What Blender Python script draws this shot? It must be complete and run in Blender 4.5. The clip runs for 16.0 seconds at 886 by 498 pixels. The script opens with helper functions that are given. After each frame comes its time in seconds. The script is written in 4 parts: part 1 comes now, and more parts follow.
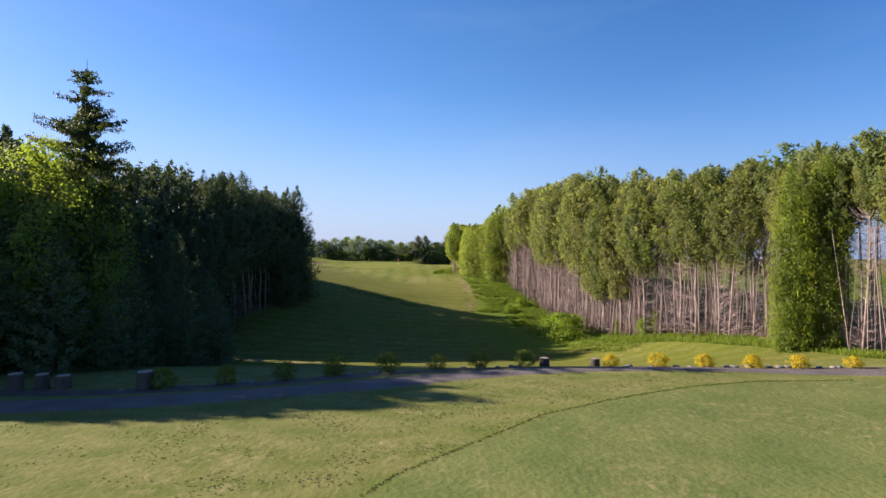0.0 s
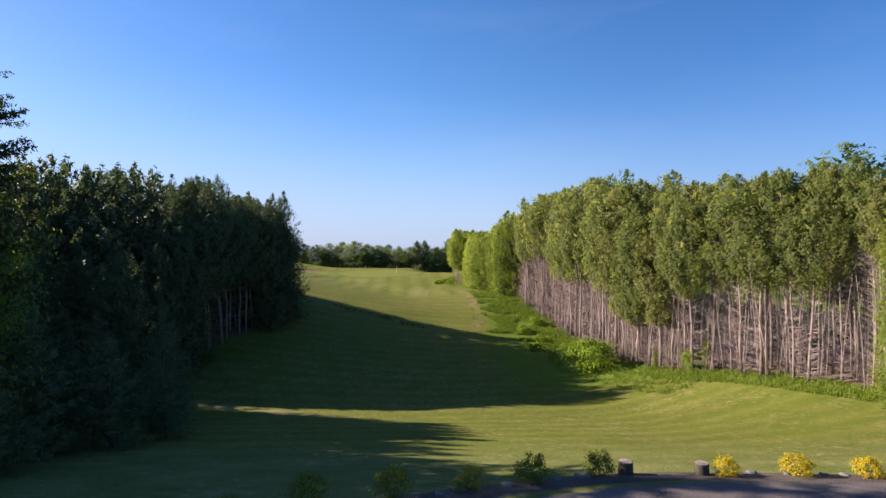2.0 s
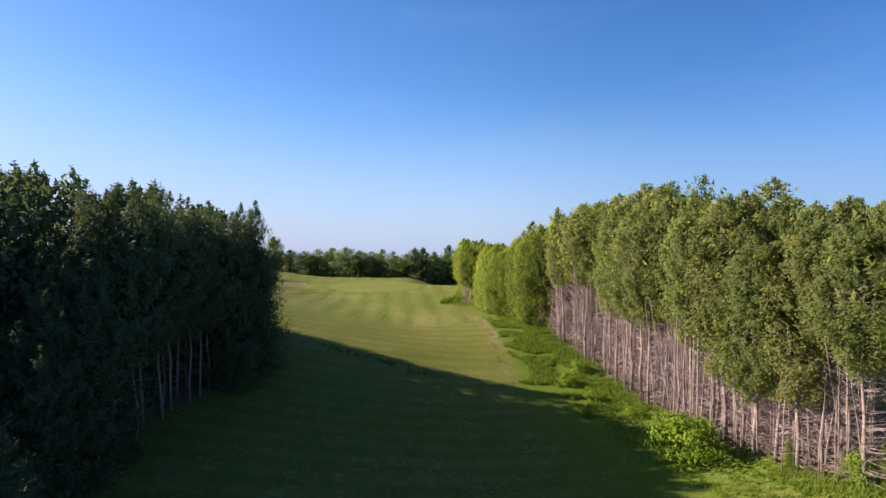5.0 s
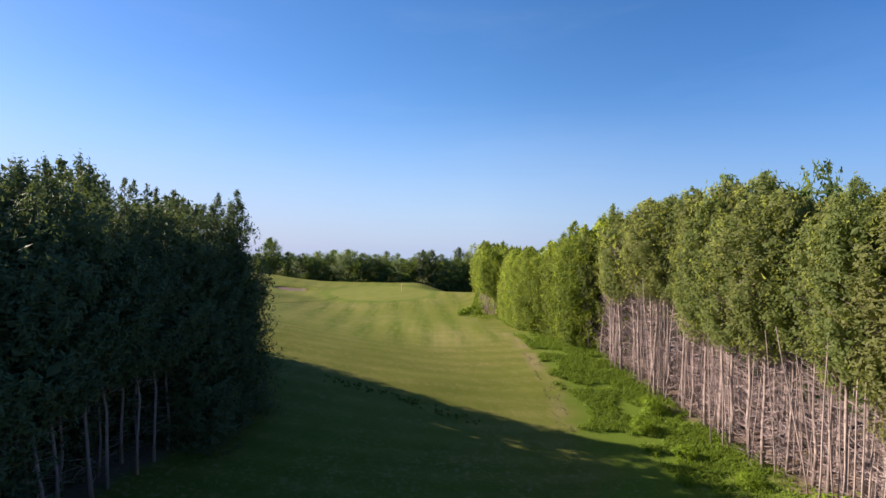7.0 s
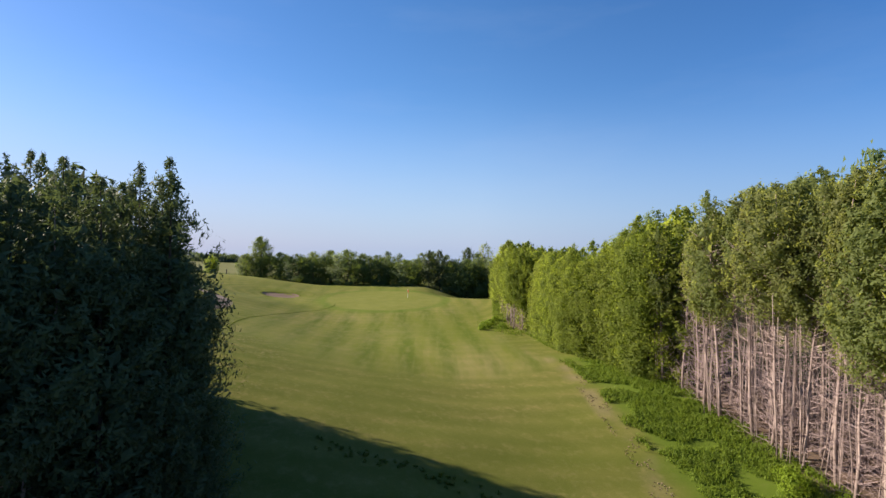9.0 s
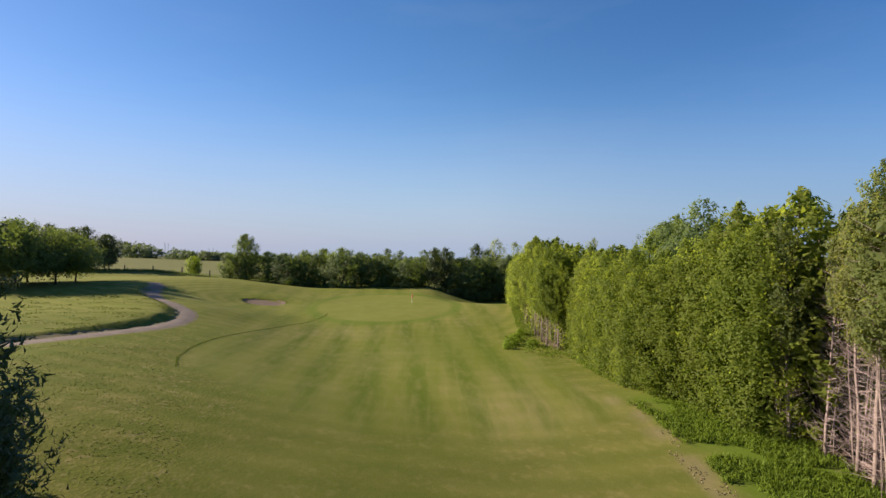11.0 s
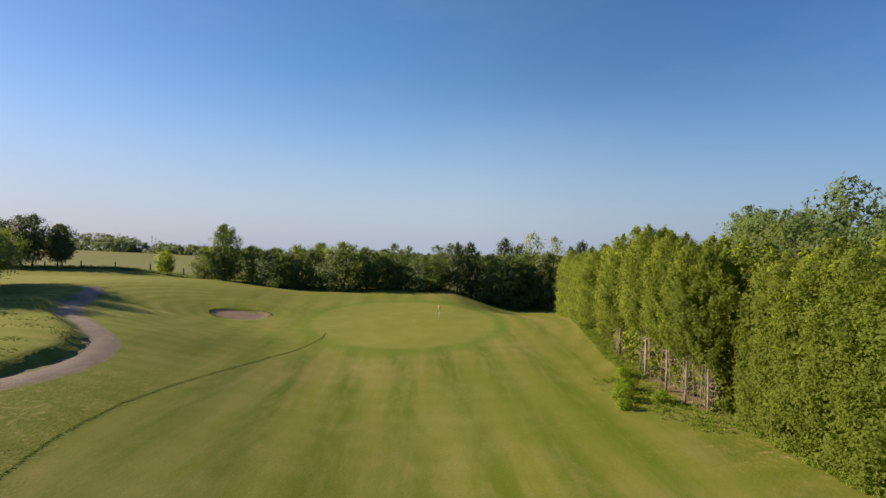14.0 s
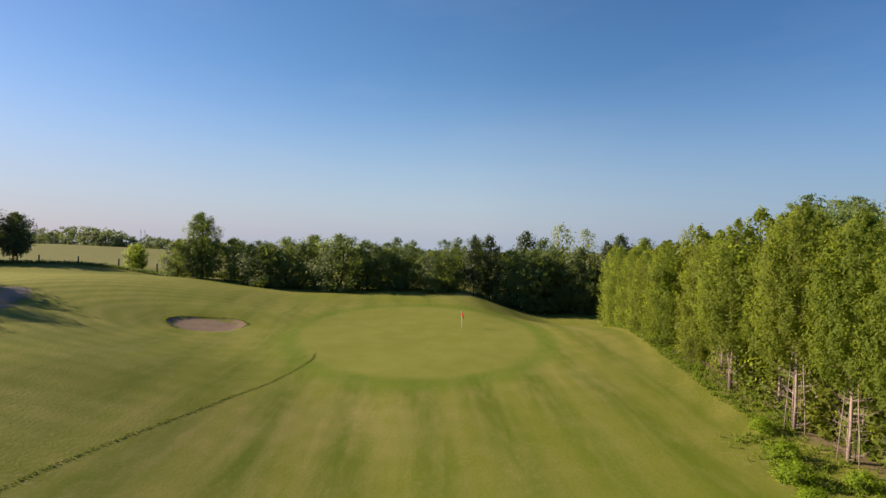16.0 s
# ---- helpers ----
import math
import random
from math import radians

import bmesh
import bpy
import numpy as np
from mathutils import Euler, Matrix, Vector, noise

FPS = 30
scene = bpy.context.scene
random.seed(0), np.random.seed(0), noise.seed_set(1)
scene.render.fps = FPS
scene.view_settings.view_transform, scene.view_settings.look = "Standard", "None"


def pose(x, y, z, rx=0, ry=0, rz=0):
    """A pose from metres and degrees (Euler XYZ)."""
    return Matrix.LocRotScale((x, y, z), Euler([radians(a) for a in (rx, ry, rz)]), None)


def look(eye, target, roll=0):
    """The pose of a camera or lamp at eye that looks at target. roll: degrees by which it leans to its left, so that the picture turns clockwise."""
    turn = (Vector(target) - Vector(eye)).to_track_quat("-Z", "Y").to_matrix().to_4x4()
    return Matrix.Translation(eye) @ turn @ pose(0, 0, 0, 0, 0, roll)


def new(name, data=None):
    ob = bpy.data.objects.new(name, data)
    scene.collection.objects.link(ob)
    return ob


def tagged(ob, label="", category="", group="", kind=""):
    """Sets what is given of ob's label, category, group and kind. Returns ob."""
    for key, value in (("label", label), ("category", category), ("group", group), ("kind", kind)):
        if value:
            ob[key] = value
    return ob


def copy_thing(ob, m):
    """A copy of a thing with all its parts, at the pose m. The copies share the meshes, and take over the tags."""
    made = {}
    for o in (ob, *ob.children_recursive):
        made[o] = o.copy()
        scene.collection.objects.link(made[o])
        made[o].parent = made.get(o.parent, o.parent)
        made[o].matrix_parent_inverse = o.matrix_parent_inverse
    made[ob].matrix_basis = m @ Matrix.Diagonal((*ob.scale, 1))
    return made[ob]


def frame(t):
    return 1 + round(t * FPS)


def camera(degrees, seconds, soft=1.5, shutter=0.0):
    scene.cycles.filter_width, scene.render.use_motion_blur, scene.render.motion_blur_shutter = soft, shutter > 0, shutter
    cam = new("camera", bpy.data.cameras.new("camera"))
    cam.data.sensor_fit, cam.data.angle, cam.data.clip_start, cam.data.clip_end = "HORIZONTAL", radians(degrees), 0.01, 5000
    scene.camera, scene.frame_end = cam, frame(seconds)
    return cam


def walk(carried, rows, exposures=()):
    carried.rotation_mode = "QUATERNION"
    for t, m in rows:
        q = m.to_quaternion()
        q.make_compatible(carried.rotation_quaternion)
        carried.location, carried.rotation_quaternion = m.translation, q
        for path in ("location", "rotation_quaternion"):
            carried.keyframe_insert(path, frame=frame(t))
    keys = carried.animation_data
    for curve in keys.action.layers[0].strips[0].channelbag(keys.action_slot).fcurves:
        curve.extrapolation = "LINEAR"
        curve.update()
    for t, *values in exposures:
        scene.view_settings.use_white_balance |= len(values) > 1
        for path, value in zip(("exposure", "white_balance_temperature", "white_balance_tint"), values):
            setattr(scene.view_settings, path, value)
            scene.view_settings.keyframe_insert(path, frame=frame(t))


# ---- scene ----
cam = camera(80.9, 16.0, soft=1.45)
# the flight: metres of its whole length, height of the first eye over the tee path
METRES, EYE, TILT, LEAN, TURN = 130.0, 6.7, 0.0, 0.0, 0.0
ROWS = [
    (0.0, 0.0, 0.0, 0.0, 0.0, 0.0, 0.0),
    (0.5, -0.0034, 0.0181, 0.0017, -0.08, 0.07, -0.02),
    (1.0, -0.005, 0.0375, 0.0051, -0.14, 0.11, -0.05),
    (1.5, -0.0074, 0.0589, 0.0101, -0.25, 0.15, -0.0),
    (2.0, -0.0107, 0.0816, 0.0154, -0.34, 0.12, 0.07),
    (2.5, -0.0124, 0.1055, 0.0216, -0.39, 0.05, 0.06),
    (3.0, -0.0156, 0.1301, 0.0274, -0.46, -0.01, 0.03),
    (5.5, -0.0479, 0.2608, 0.0461, -1.6, -0.11, -0.32),
    (6.0, -0.0546, 0.2898, 0.0468, -1.6, -0.07, -0.38),
    (6.5, -0.0612, 0.3198, 0.0474, -1.58, -0.05, -0.47),
    (7.0, -0.0679, 0.3511, 0.0478, -1.51, 0.02, -0.54),
    (7.5, -0.0751, 0.3837, 0.0488, -1.56, 0.03, -0.55),
    (8.0, -0.081, 0.4175, 0.0498, -1.55, 0.02, -0.57),
    (8.5, -0.0863, 0.4524, 0.0502, -1.61, 0.04, -0.63),
    (9.0, -0.0916, 0.488, 0.0501, -1.79, -0.04, -0.59),
    (11.5, -0.1089, 0.6599, 0.0554, -1.92, -0.7, 0.01),
    (12.0, -0.1149, 0.6965, 0.0555, -1.99, -0.76, -0.06),
    (12.5, -0.1219, 0.7333, 0.0547, -2.08, -0.81, -0.13),
    (13.0, -0.13, 0.7697, 0.0537, -2.15, -0.9, -0.21),
    (13.5, -0.1388, 0.8063, 0.0526, -2.2, -1.02, -0.33),
    (14.0, -0.1474, 0.8424, 0.0514, -2.27, -1.1, -0.39),
    (14.5, -0.1551, 0.8784, 0.0499, -2.37, -1.17, -0.45),
    (15.0, -0.1616, 0.9135, 0.0481, -2.44, -1.29, -0.54),
    (15.5, -0.1656, 0.9463, 0.0461, -2.53, -1.36, -0.59),
    (16.0, -0.168, 0.9793, 0.0445, -2.59, -1.48, -0.68),
]
walk(cam, [(t, pose(0, 0, EYE, TILT, LEAN, TURN) @ pose(METRES * x, METRES * y, METRES * z, 90 + pitch, roll, yaw)) for t, x, y, z, yaw, pitch, roll in ROWS],
     exposures=[(0.0, 1.55, 6300, 17), (6.0, 1.54, 6320, 15.5), (9.0, 1.44, 6420, 14), (11.5, 1.25, 6700, 12.5), (16.0, 1.25, 7300, 12)])

# ---- light: low sun from the left, slightly ahead ----
SUN_UP, SUN_AHEAD = 25.0, 13.0
world = bpy.data.worlds.new("sky")
scene.world = world
world.use_nodes = True
wn, wl = world.node_tree.nodes, world.node_tree.links
sky = wn.new("ShaderNodeTexSky")
sky.sky_type = "NISHITA"
sky.sun_disc = False
sky.sun_elevation = radians(SUN_UP)
sky.sun_rotation = radians(-90 + SUN_AHEAD)
sky.altitude, sky.air_density, sky.dust_density, sky.ozone_density = 100, 1.0, 0.3, 3.2
vivid = wn.new("ShaderNodeHueSaturation")
vivid.inputs["Saturation"].default_value = 1.22
wl.new(sky.outputs[0], vivid.inputs["Color"])
# clear blue above, milky summer haze towards the horizon
tint = wn.new("ShaderNodeMix")
tint.data_type, tint.blend_type = "RGBA", "MULTIPLY"
tint.inputs[0].default_value, tint.inputs[7].default_value = 1.0, (0.99, 0.985, 1.05, 1)
wl.new(vivid.outputs[0], tint.inputs[6])
up = wn.new("ShaderNodeSeparateXYZ")
wl.new(wn.new("ShaderNodeTexCoord").outputs["Generated"], up.inputs[0])
low = wn.new("ShaderNodeMapRange")
low.interpolation_type = "SMOOTHSTEP"
low.inputs[1].default_value, low.inputs[2].default_value, low.inputs[3].default_value, low.inputs[4].default_value = -0.03, 0.3, 0.82, 0.0
wl.new(up.outputs[2], low.inputs[0])
haze = wn.new("ShaderNodeMix")
haze.data_type = "RGBA"
haze.inputs[7].default_value = (2.4, 3.2, 4.75, 1)
wl.new(low.outputs[0], haze.inputs[0])
wl.new(tint.outputs[2], haze.inputs[6])
# thin wisps of high cloud
wisp_map, wisp, thin, cirrus = wn.new("ShaderNodeMapping"), wn.new("ShaderNodeTexNoise"), wn.new("ShaderNodeMapRange"), wn.new("ShaderNodeMix")
wisp_map.inputs["Scale"].default_value, wisp_map.inputs["Rotation"].default_value = (1.2, 1.6, 6.0), (0, radians(-14), radians(70))
wl.new(wn["Texture Coordinate"].outputs["Generated"], wisp_map.inputs[0])
wisp.inputs["Scale"].default_value, wisp.inputs["Detail"].default_value, wisp.inputs["Roughness"].default_value = 1.6, 7, 0.6
wl.new(wisp_map.outputs[0], wisp.inputs["Vector"])
thin.inputs[1].default_value, thin.inputs[2].default_value, thin.inputs[4].default_value = 0.48, 0.85, 0.09
wl.new(wisp.outputs[0], thin.inputs[0])
cirrus.data_type = "RGBA"
cirrus.inputs[7].default_value = (4.2, 4.6, 5.4, 1)
wl.new(thin.outputs[0], cirrus.inputs[0])
wl.new(haze.outputs[2], cirrus.inputs[6])
away = wn.new("ShaderNodeMapRange")
away.inputs[1].default_value, away.inputs[2].default_value, away.inputs[3].default_value, away.inputs[4].default_value = 0.1, 0.7, 0.0, 0.5
wl.new(up.outputs[0], away.inputs[0])
deep_blue = wn.new("ShaderNodeMix")
deep_blue.data_type, deep_blue.blend_type = "RGBA", "MULTIPLY"
deep_blue.inputs[7].default_value = (0.3, 0.5, 0.7, 1)
wl.new(away.outputs[0], deep_blue.inputs[0])
wl.new(cirrus.outputs[2], deep_blue.inputs[6])
# whiter towards the sun
sunward = wn.new("ShaderNodeMapRange")
sunward.inputs[1].default_value, sunward.inputs[2].default_value, sunward.inputs[3].default_value, sunward.inputs[4].default_value = -0.05, -0.6, 0.0, 1.0
wl.new(up.outputs[0], sunward.inputs[0])
milky = wn.new("ShaderNodeMix")
milky.data_type, milky.blend_type = "RGBA", "MULTIPLY"
milky.inputs[7].default_value = (0.98, 0.9, 0.93, 1)
wl.new(sunward.outputs[0], milky.inputs[0])
wl.new(deep_blue.outputs[2], milky.inputs[6])
wl.new(milky.outputs[2], wn["Background"].inputs[0])
wn["Background"].inputs[1].default_value = 0.062
sun = new("sun", bpy.data.lights.new("sun", "SUN"))
sun.data.energy, sun.data.angle, sun.data.color = 5.0, radians(0.5), (1.0, 0.86, 0.68)
su, sa = radians(SUN_UP), radians(SUN_AHEAD)
sun.matrix_basis = look((0, 0, 60), (60 * math.cos(su) * math.cos(sa), -60 * math.cos(su) * math.sin(sa), 60 - 60 * math.sin(su)))


# ---- the lie of the land ----
def knots(v, ks):
    if v <= ks[0][0]:
        return ks[0][1]
    for (a, p), (b, q) in zip(ks, ks[1:]):
        if v <= b:
            return p + (q - p) * (v - a) / (b - a)
    return ks[-1][1]


def smooth(t):
    t = min(max(t, 0.0), 1.0)
    return t * t * (3 - 2 * t)


# the hole's axis (tee, hollow, rise, raised green), and how the land climbs to its two sides
AXIS = [(-60, .3), (0, .3), (18, .1), (29, 0), (33, -.8), (38, -2.0), (43, -2.9), (48, -4.2), (58, -6.4), (66, -7.1), (80, -7.0), (92, -6.0), (104, -3.9), (116, -1.6), (130, -.4),
        (155, -.6), (172, .4), (186, .9), (198, 1.1), (207, 1.2), (215, 1.3), (226, 1.3), (238, 1.0), (262, 1.9), (420, 1.2), (540, -0.9), (700, -4), (1200, -24), (2500, -62), (4300, -115)]
LEFT = [(34, 0), (60, 0.3), (80, 4.6), (104, 6.2), (132, 4.3), (162, 4.8), (200, 4.8), (220, 3.8), (240, 2.2), (260, 0.7), (400, 0.4)]
START = [(104, 10), (132, -12), (165, -26), (185, -41)]
WIDE = [(104, 55), (132, 40), (165, 35)]
RIGHT = [(34, 0), (43, 1), (61, 5.5), (76, 4), (100, 2), (130, .6), (160, 0)]
# the cart path past the knoll
CART = [(-66, 114), (-60.5, 124), (-56, 131), (-52.5, 135.5), (-49.8, 139.8), (-47.8, 144), (-46.7, 149), (-47.0, 154.2), (-48.9, 159), (-53, 163.2), (-57.5, 167.4), (-60.6, 172.4), (-63.6, 178.2), (-67.6, 187.6), (-71, 193)]
BUNKER = (-47.4, 190.6, 4.2, 3.3)


def even(y, ks):
    return sum(knots(y + d, ks) for d in (-5, -2.5, 0, 2.5, 5)) / 5


def height(x, y):
    z = even(y, AXIS) + even(y, LEFT) * smooth((knots(y, START) - x) / knots(y, WIDE)) + even(y, RIGHT) * smooth((x - 12) / 28)
    z += 0.9 * math.exp(-((x + 52) / 15) ** 2 - ((y - 210) / 14) ** 2) + 0.5 * math.exp(-((x + 46) / 9) ** 2 - ((y - 197) / 3.5) ** 2)
    z -= 4.0 * smooth((y - 189) / 28) * smooth((x + 15) / 18) * smooth((300 - y) / 60)
    z -= 0.026 * (min(max(x, -300), 20) + 190) * smooth((y - 262) / 150) * smooth((900 - y) / 300)
    z += knots(x, [(-140, 2.3), (-118, 2.2), (-103, 1.9), (-93.7, 1.0), (-88, 0.2), (-80, -0.9), (-70, -0.9), (-60, 0)]) * math.exp(-((y - 256) / 16) ** 2)
    z += min(max(0.03 * (x + 6), -0.3), 0.33) * math.exp(-((y - 28.8 - 0.1 * max(min(x, 6), -20)) / 4.5) ** 2)
    if 110 < y < 200 and x < -40:
        edge = knots(y, [(b, a) for a, b in CART[:13]]) - 1.5
        z += (0.64 + 0.1 * noise.noise((x * 0.12, y * 0.3, 2))) * smooth((edge - x) / 1.1) * smooth((y - 112) / 15) * smooth((196 - y) / 22)
    if abs(x - BUNKER[0]) < 9 and abs(y - BUNKER[1]) < 7:
        d = math.hypot((x - BUNKER[0]) / BUNKER[2], (y - BUNKER[1]) / BUNKER[3])
        z -= 0.26 * smooth((1.12 - d) / 0.3)
    return z + 0.1 * noise.noise((x * 0.11, y * 0.11, 3)) + 0.35 * noise.noise((x * 0.03, y * 0.03, 7)) * smooth((abs(x + 10) - 8) / 30)


# ---- materials ----
def nodes_of(name):
    m = bpy.data.materials.new(name)
    m.use_nodes = True
    return m, m.node_tree.nodes, m.node_tree.links


def mix(n, l, fac, a, b, how="MIX"):
    """Mix two colours; each of fac, a and b is a value or a socket."""
    k = n.new("ShaderNodeMix")
    k.data_type, k.blend_type = "RGBA", how
    for i, v in ((0, fac), (6, a), (7, b)):
        if hasattr(v, "default_value"):
            l.new(v, k.inputs[i])
        else:
            k.inputs[i].default_value = v if i == 0 else (*v, 1)
    return k.outputs[2]


def grain(n, l, scale, low=0.35, high=0.65, detail=4, stretch=None, turn=0):
    co = n.new("ShaderNodeTexCoord").outputs["Object"]
    if stretch:
        mp = n.new("ShaderNodeMapping")
        mp.inputs["Scale"].default_value, mp.inputs["Rotation"].default_value = stretch, (0, 0, turn)
        l.new(co, mp.inputs[0])
        co = mp.outputs[0]
    t = n.new("ShaderNodeTexNoise")
    t.inputs["Scale"].default_value, t.inputs["Detail"].default_value = scale, detail
    l.new(co, t.inputs["Vector"])
    r = n.new("ShaderNodeMapRange")
    r.inputs[1].default_value, r.inputs[2].default_value = low, high
    l.new(t.outputs[0], r.inputs[0])
    return r.outputs[0]


def times(n, l, a, b, how="MULTIPLY"):
    k = n.new("ShaderNodeMath")
    k.operation = how
    for i, v in ((0, a), (1, b)):
        if hasattr(v, "default_value"):
            l.new(v, k.inputs[i])
        else:
            k.inputs[i].default_value = v
    return k.outputs[0]


def bumped(n, l, height_socket, strength, distance):
    b = n.new("ShaderNodeBump")
    b.inputs["Strength"].default_value, b.inputs["Distance"].default_value = strength, distance
    l.new(height_socket, b.inputs["Height"])
    l.new(b.outputs[0], n["Principled BSDF"].inputs["Normal"])


def foliage(name, dark, light, odd, shine=0.12, see=0.4, through_leaf=(0.32, 0.42, 0.03)):
    """Leaves: each leaf and each plant a little different, darker where the tone is low, some light coming through."""
    m, n, l = nodes_of(name)
    geo, info = n.new("ShaderNodeNewGeometry"), n.new("ShaderNodeObjectInfo")
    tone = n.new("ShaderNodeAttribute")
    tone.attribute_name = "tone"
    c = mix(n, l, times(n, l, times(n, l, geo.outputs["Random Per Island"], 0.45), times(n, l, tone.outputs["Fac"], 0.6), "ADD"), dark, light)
    r = n.new("ShaderNodeMapRange")
    r.inputs[1].default_value, r.inputs[2].default_value, r.inputs[4].default_value = 0.35, 1.0, 0.55
    l.new(info.outputs["Random"], r.inputs[0])
    c = mix(n, l, r.outputs[0], c, odd)
    c = mix(n, l, times(n, l, grain(n, l, 0.35, 0.4, 0.7), 0.45), c, dark)
    p = n["Principled BSDF"]
    l.new(c, p.inputs["Base Color"])
    p.inputs["Roughness"].default_value, p.inputs["Specular IOR Level"].default_value = 0.55, shine
    t, k = n.new("ShaderNodeBsdfTranslucent"), n.new("ShaderNodeMixShader")
    l.new(mix(n, l, 0.5, c, through_leaf), t.inputs[0])
    k.inputs[0].default_value = see
    l.new(p.outputs[0], k.inputs[1]), l.new(t.outputs[0], k.inputs[2])
    l.new(k.outputs[0], n["Material Output"].inputs[0])
    return m


def surface(name, a, b, scale, rough=0.9, c=None, fine=30.0, bump=0.3, depth=0.02, stretch=None):
    m, n, l = nodes_of(name)
    col = mix(n, l, grain(n, l, scale, stretch=stretch), a, b)
    f = grain(n, l, fine, stretch=stretch)
    if c:
        col = mix(n, l, times(n, l, f, 0.7), col, c)
    p = n["Principled BSDF"]
    l.new(col, p.inputs["Base Color"])
    p.inputs["Roughness"].default_value, p.inputs["Specular IOR Level"].default_value = rough, 0.2
    bumped(n, l, f, bump, depth)
    return m


LEAF_WOOD = foliage("plantation_leaf", (0.094, 0.125, 0.044), (0.165, 0.2, 0.066), (0.2, 0.178, 0.072), see=0.6, through_leaf=(0.42, 0.46, 0.07))
LEAF_HEDGE = foliage("young_leaf", (0.096, 0.14, 0.025), (0.185, 0.228, 0.042), (0.19, 0.202, 0.042), see=0.64, through_leaf=(0.39, 0.47, 0.038))
LEAF_DARK = foliage("cedar_leaf", (0.064, 0.09, 0.05), (0.11, 0.145, 0.065), (0.082, 0.108, 0.056), shine=0.04, see=0.26, through_leaf=(0.15, 0.2, 0.03))
LEAF_SPRUCE = foliage("spruce_needle", (0.02, 0.035, 0.016), (0.05, 0.07, 0.028), (0.04, 0.055, 0.03), see=0.15)
LEAF_MAPLE = foliage("maple_leaf", (0.045, 0.085, 0.014), (0.2, 0.27, 0.04), (0.13, 0.18, 0.025), shine=0.3, see=0.6, through_leaf=(0.4, 0.5, 0.03))
LEAF_FAR = foliage("hedgerow_leaf", (0.052, 0.083, 0.034), (0.105, 0.145, 0.05), (0.1, 0.125, 0.048))
# paler, bluer green: haze of the distance put into the leaf colour
LEAF_HAZE = foliage("hazed_leaf", (0.06, 0.088, 0.06), (0.1, 0.13, 0.085), (0.085, 0.112, 0.082), see=0.3)
LEAF_PALE = foliage("ash_leaf", (0.14, 0.175, 0.06), (0.25, 0.27, 0.10), (0.18, 0.21, 0.08))
LEAF_GOLD = foliage("golden_leaf", (0.38, 0.26, 0.01), (0.62, 0.47, 0.02), (0.45, 0.32, 0.02))
LEAF_SHRUB = foliage("shrub_leaf", (0.05, 0.075, 0.014), (0.15, 0.17, 0.03), (0.12, 0.12, 0.02))
LEAF_BUSH = foliage("wild_bush_leaf", (0.09, 0.15, 0.012), (0.2, 0.29, 0.02), (0.17, 0.24, 0.02))
LEAF_WEED = foliage("weed_leaf", (0.08, 0.13, 0.014), (0.18, 0.25, 0.03), (0.17, 0.21, 0.03))
BARK = surface("pale_bark", (0.23, 0.18, 0.165), (0.37, 0.295, 0.265), 1.3, c=(0.16, 0.125, 0.11), fine=9, stretch=(1, 1, 0.15))
BARK_DARK = surface("dark_bark", (0.06, 0.047, 0.038), (0.11, 0.088, 0.07), 1.3, c=(0.05, 0.04, 0.03), fine=9, stretch=(1, 1, 0.15))
DEADWOOD = surface("dead_twig", (0.20, 0.152, 0.15), (0.36, 0.28, 0.268), 0.7)
SAND = surface("bunker_sand", (0.13, 0.09, 0.062), (0.172, 0.122, 0.085), 0.6, c=(0.105, 0.074, 0.051), fine=8)
# darker version of GRAVEL: the trees' shade on this path put into its colour
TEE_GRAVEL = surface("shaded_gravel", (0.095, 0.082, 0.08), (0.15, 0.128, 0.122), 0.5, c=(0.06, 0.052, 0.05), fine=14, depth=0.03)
GRAVEL = surface("path_gravel", (0.15, 0.12, 0.098), (0.215, 0.172, 0.142), 0.5, c=(0.095, 0.076, 0.063), fine=14, depth=0.03)
SOIL = surface("bed_soil", (0.07, 0.055, 0.045), (0.12, 0.095, 0.08), 1.0, c=(0.04, 0.03, 0.025), fine=12)
VERGE = surface("verge_soil", (0.13, 0.1, 0.06), (0.17, 0.14, 0.07), 1.2, c=(0.1, 0.1, 0.035), fine=9)
STONE = surface("edging_stone", (0.13, 0.12, 0.115), (0.23, 0.21, 0.2), 2.5, c=(0.11, 0.1, 0.09), fine=16)
LOG_END = surface("cut_wood", (0.26, 0.21, 0.17), (0.34, 0.28, 0.22), 5.0, c=(0.19, 0.15, 0.12), fine=18)
POST = surface("weathered_post", (0.10, 0.08, 0.065), (0.17, 0.14, 0.11), 3.0)
WHITE = surface("flagstick_white", (0.75, 0.75, 0.72), (0.8, 0.8, 0.78), 3.0, rough=0.5)
RED = surface("flag_red", (0.55, 0.04, 0.03), (0.65, 0.06, 0.04), 3.0, rough=0.7)
STEEL = surface("pylon_steel", (0.4, 0.42, 0.44), (0.5, 0.52, 0.54), 3.0, rough=0.6)


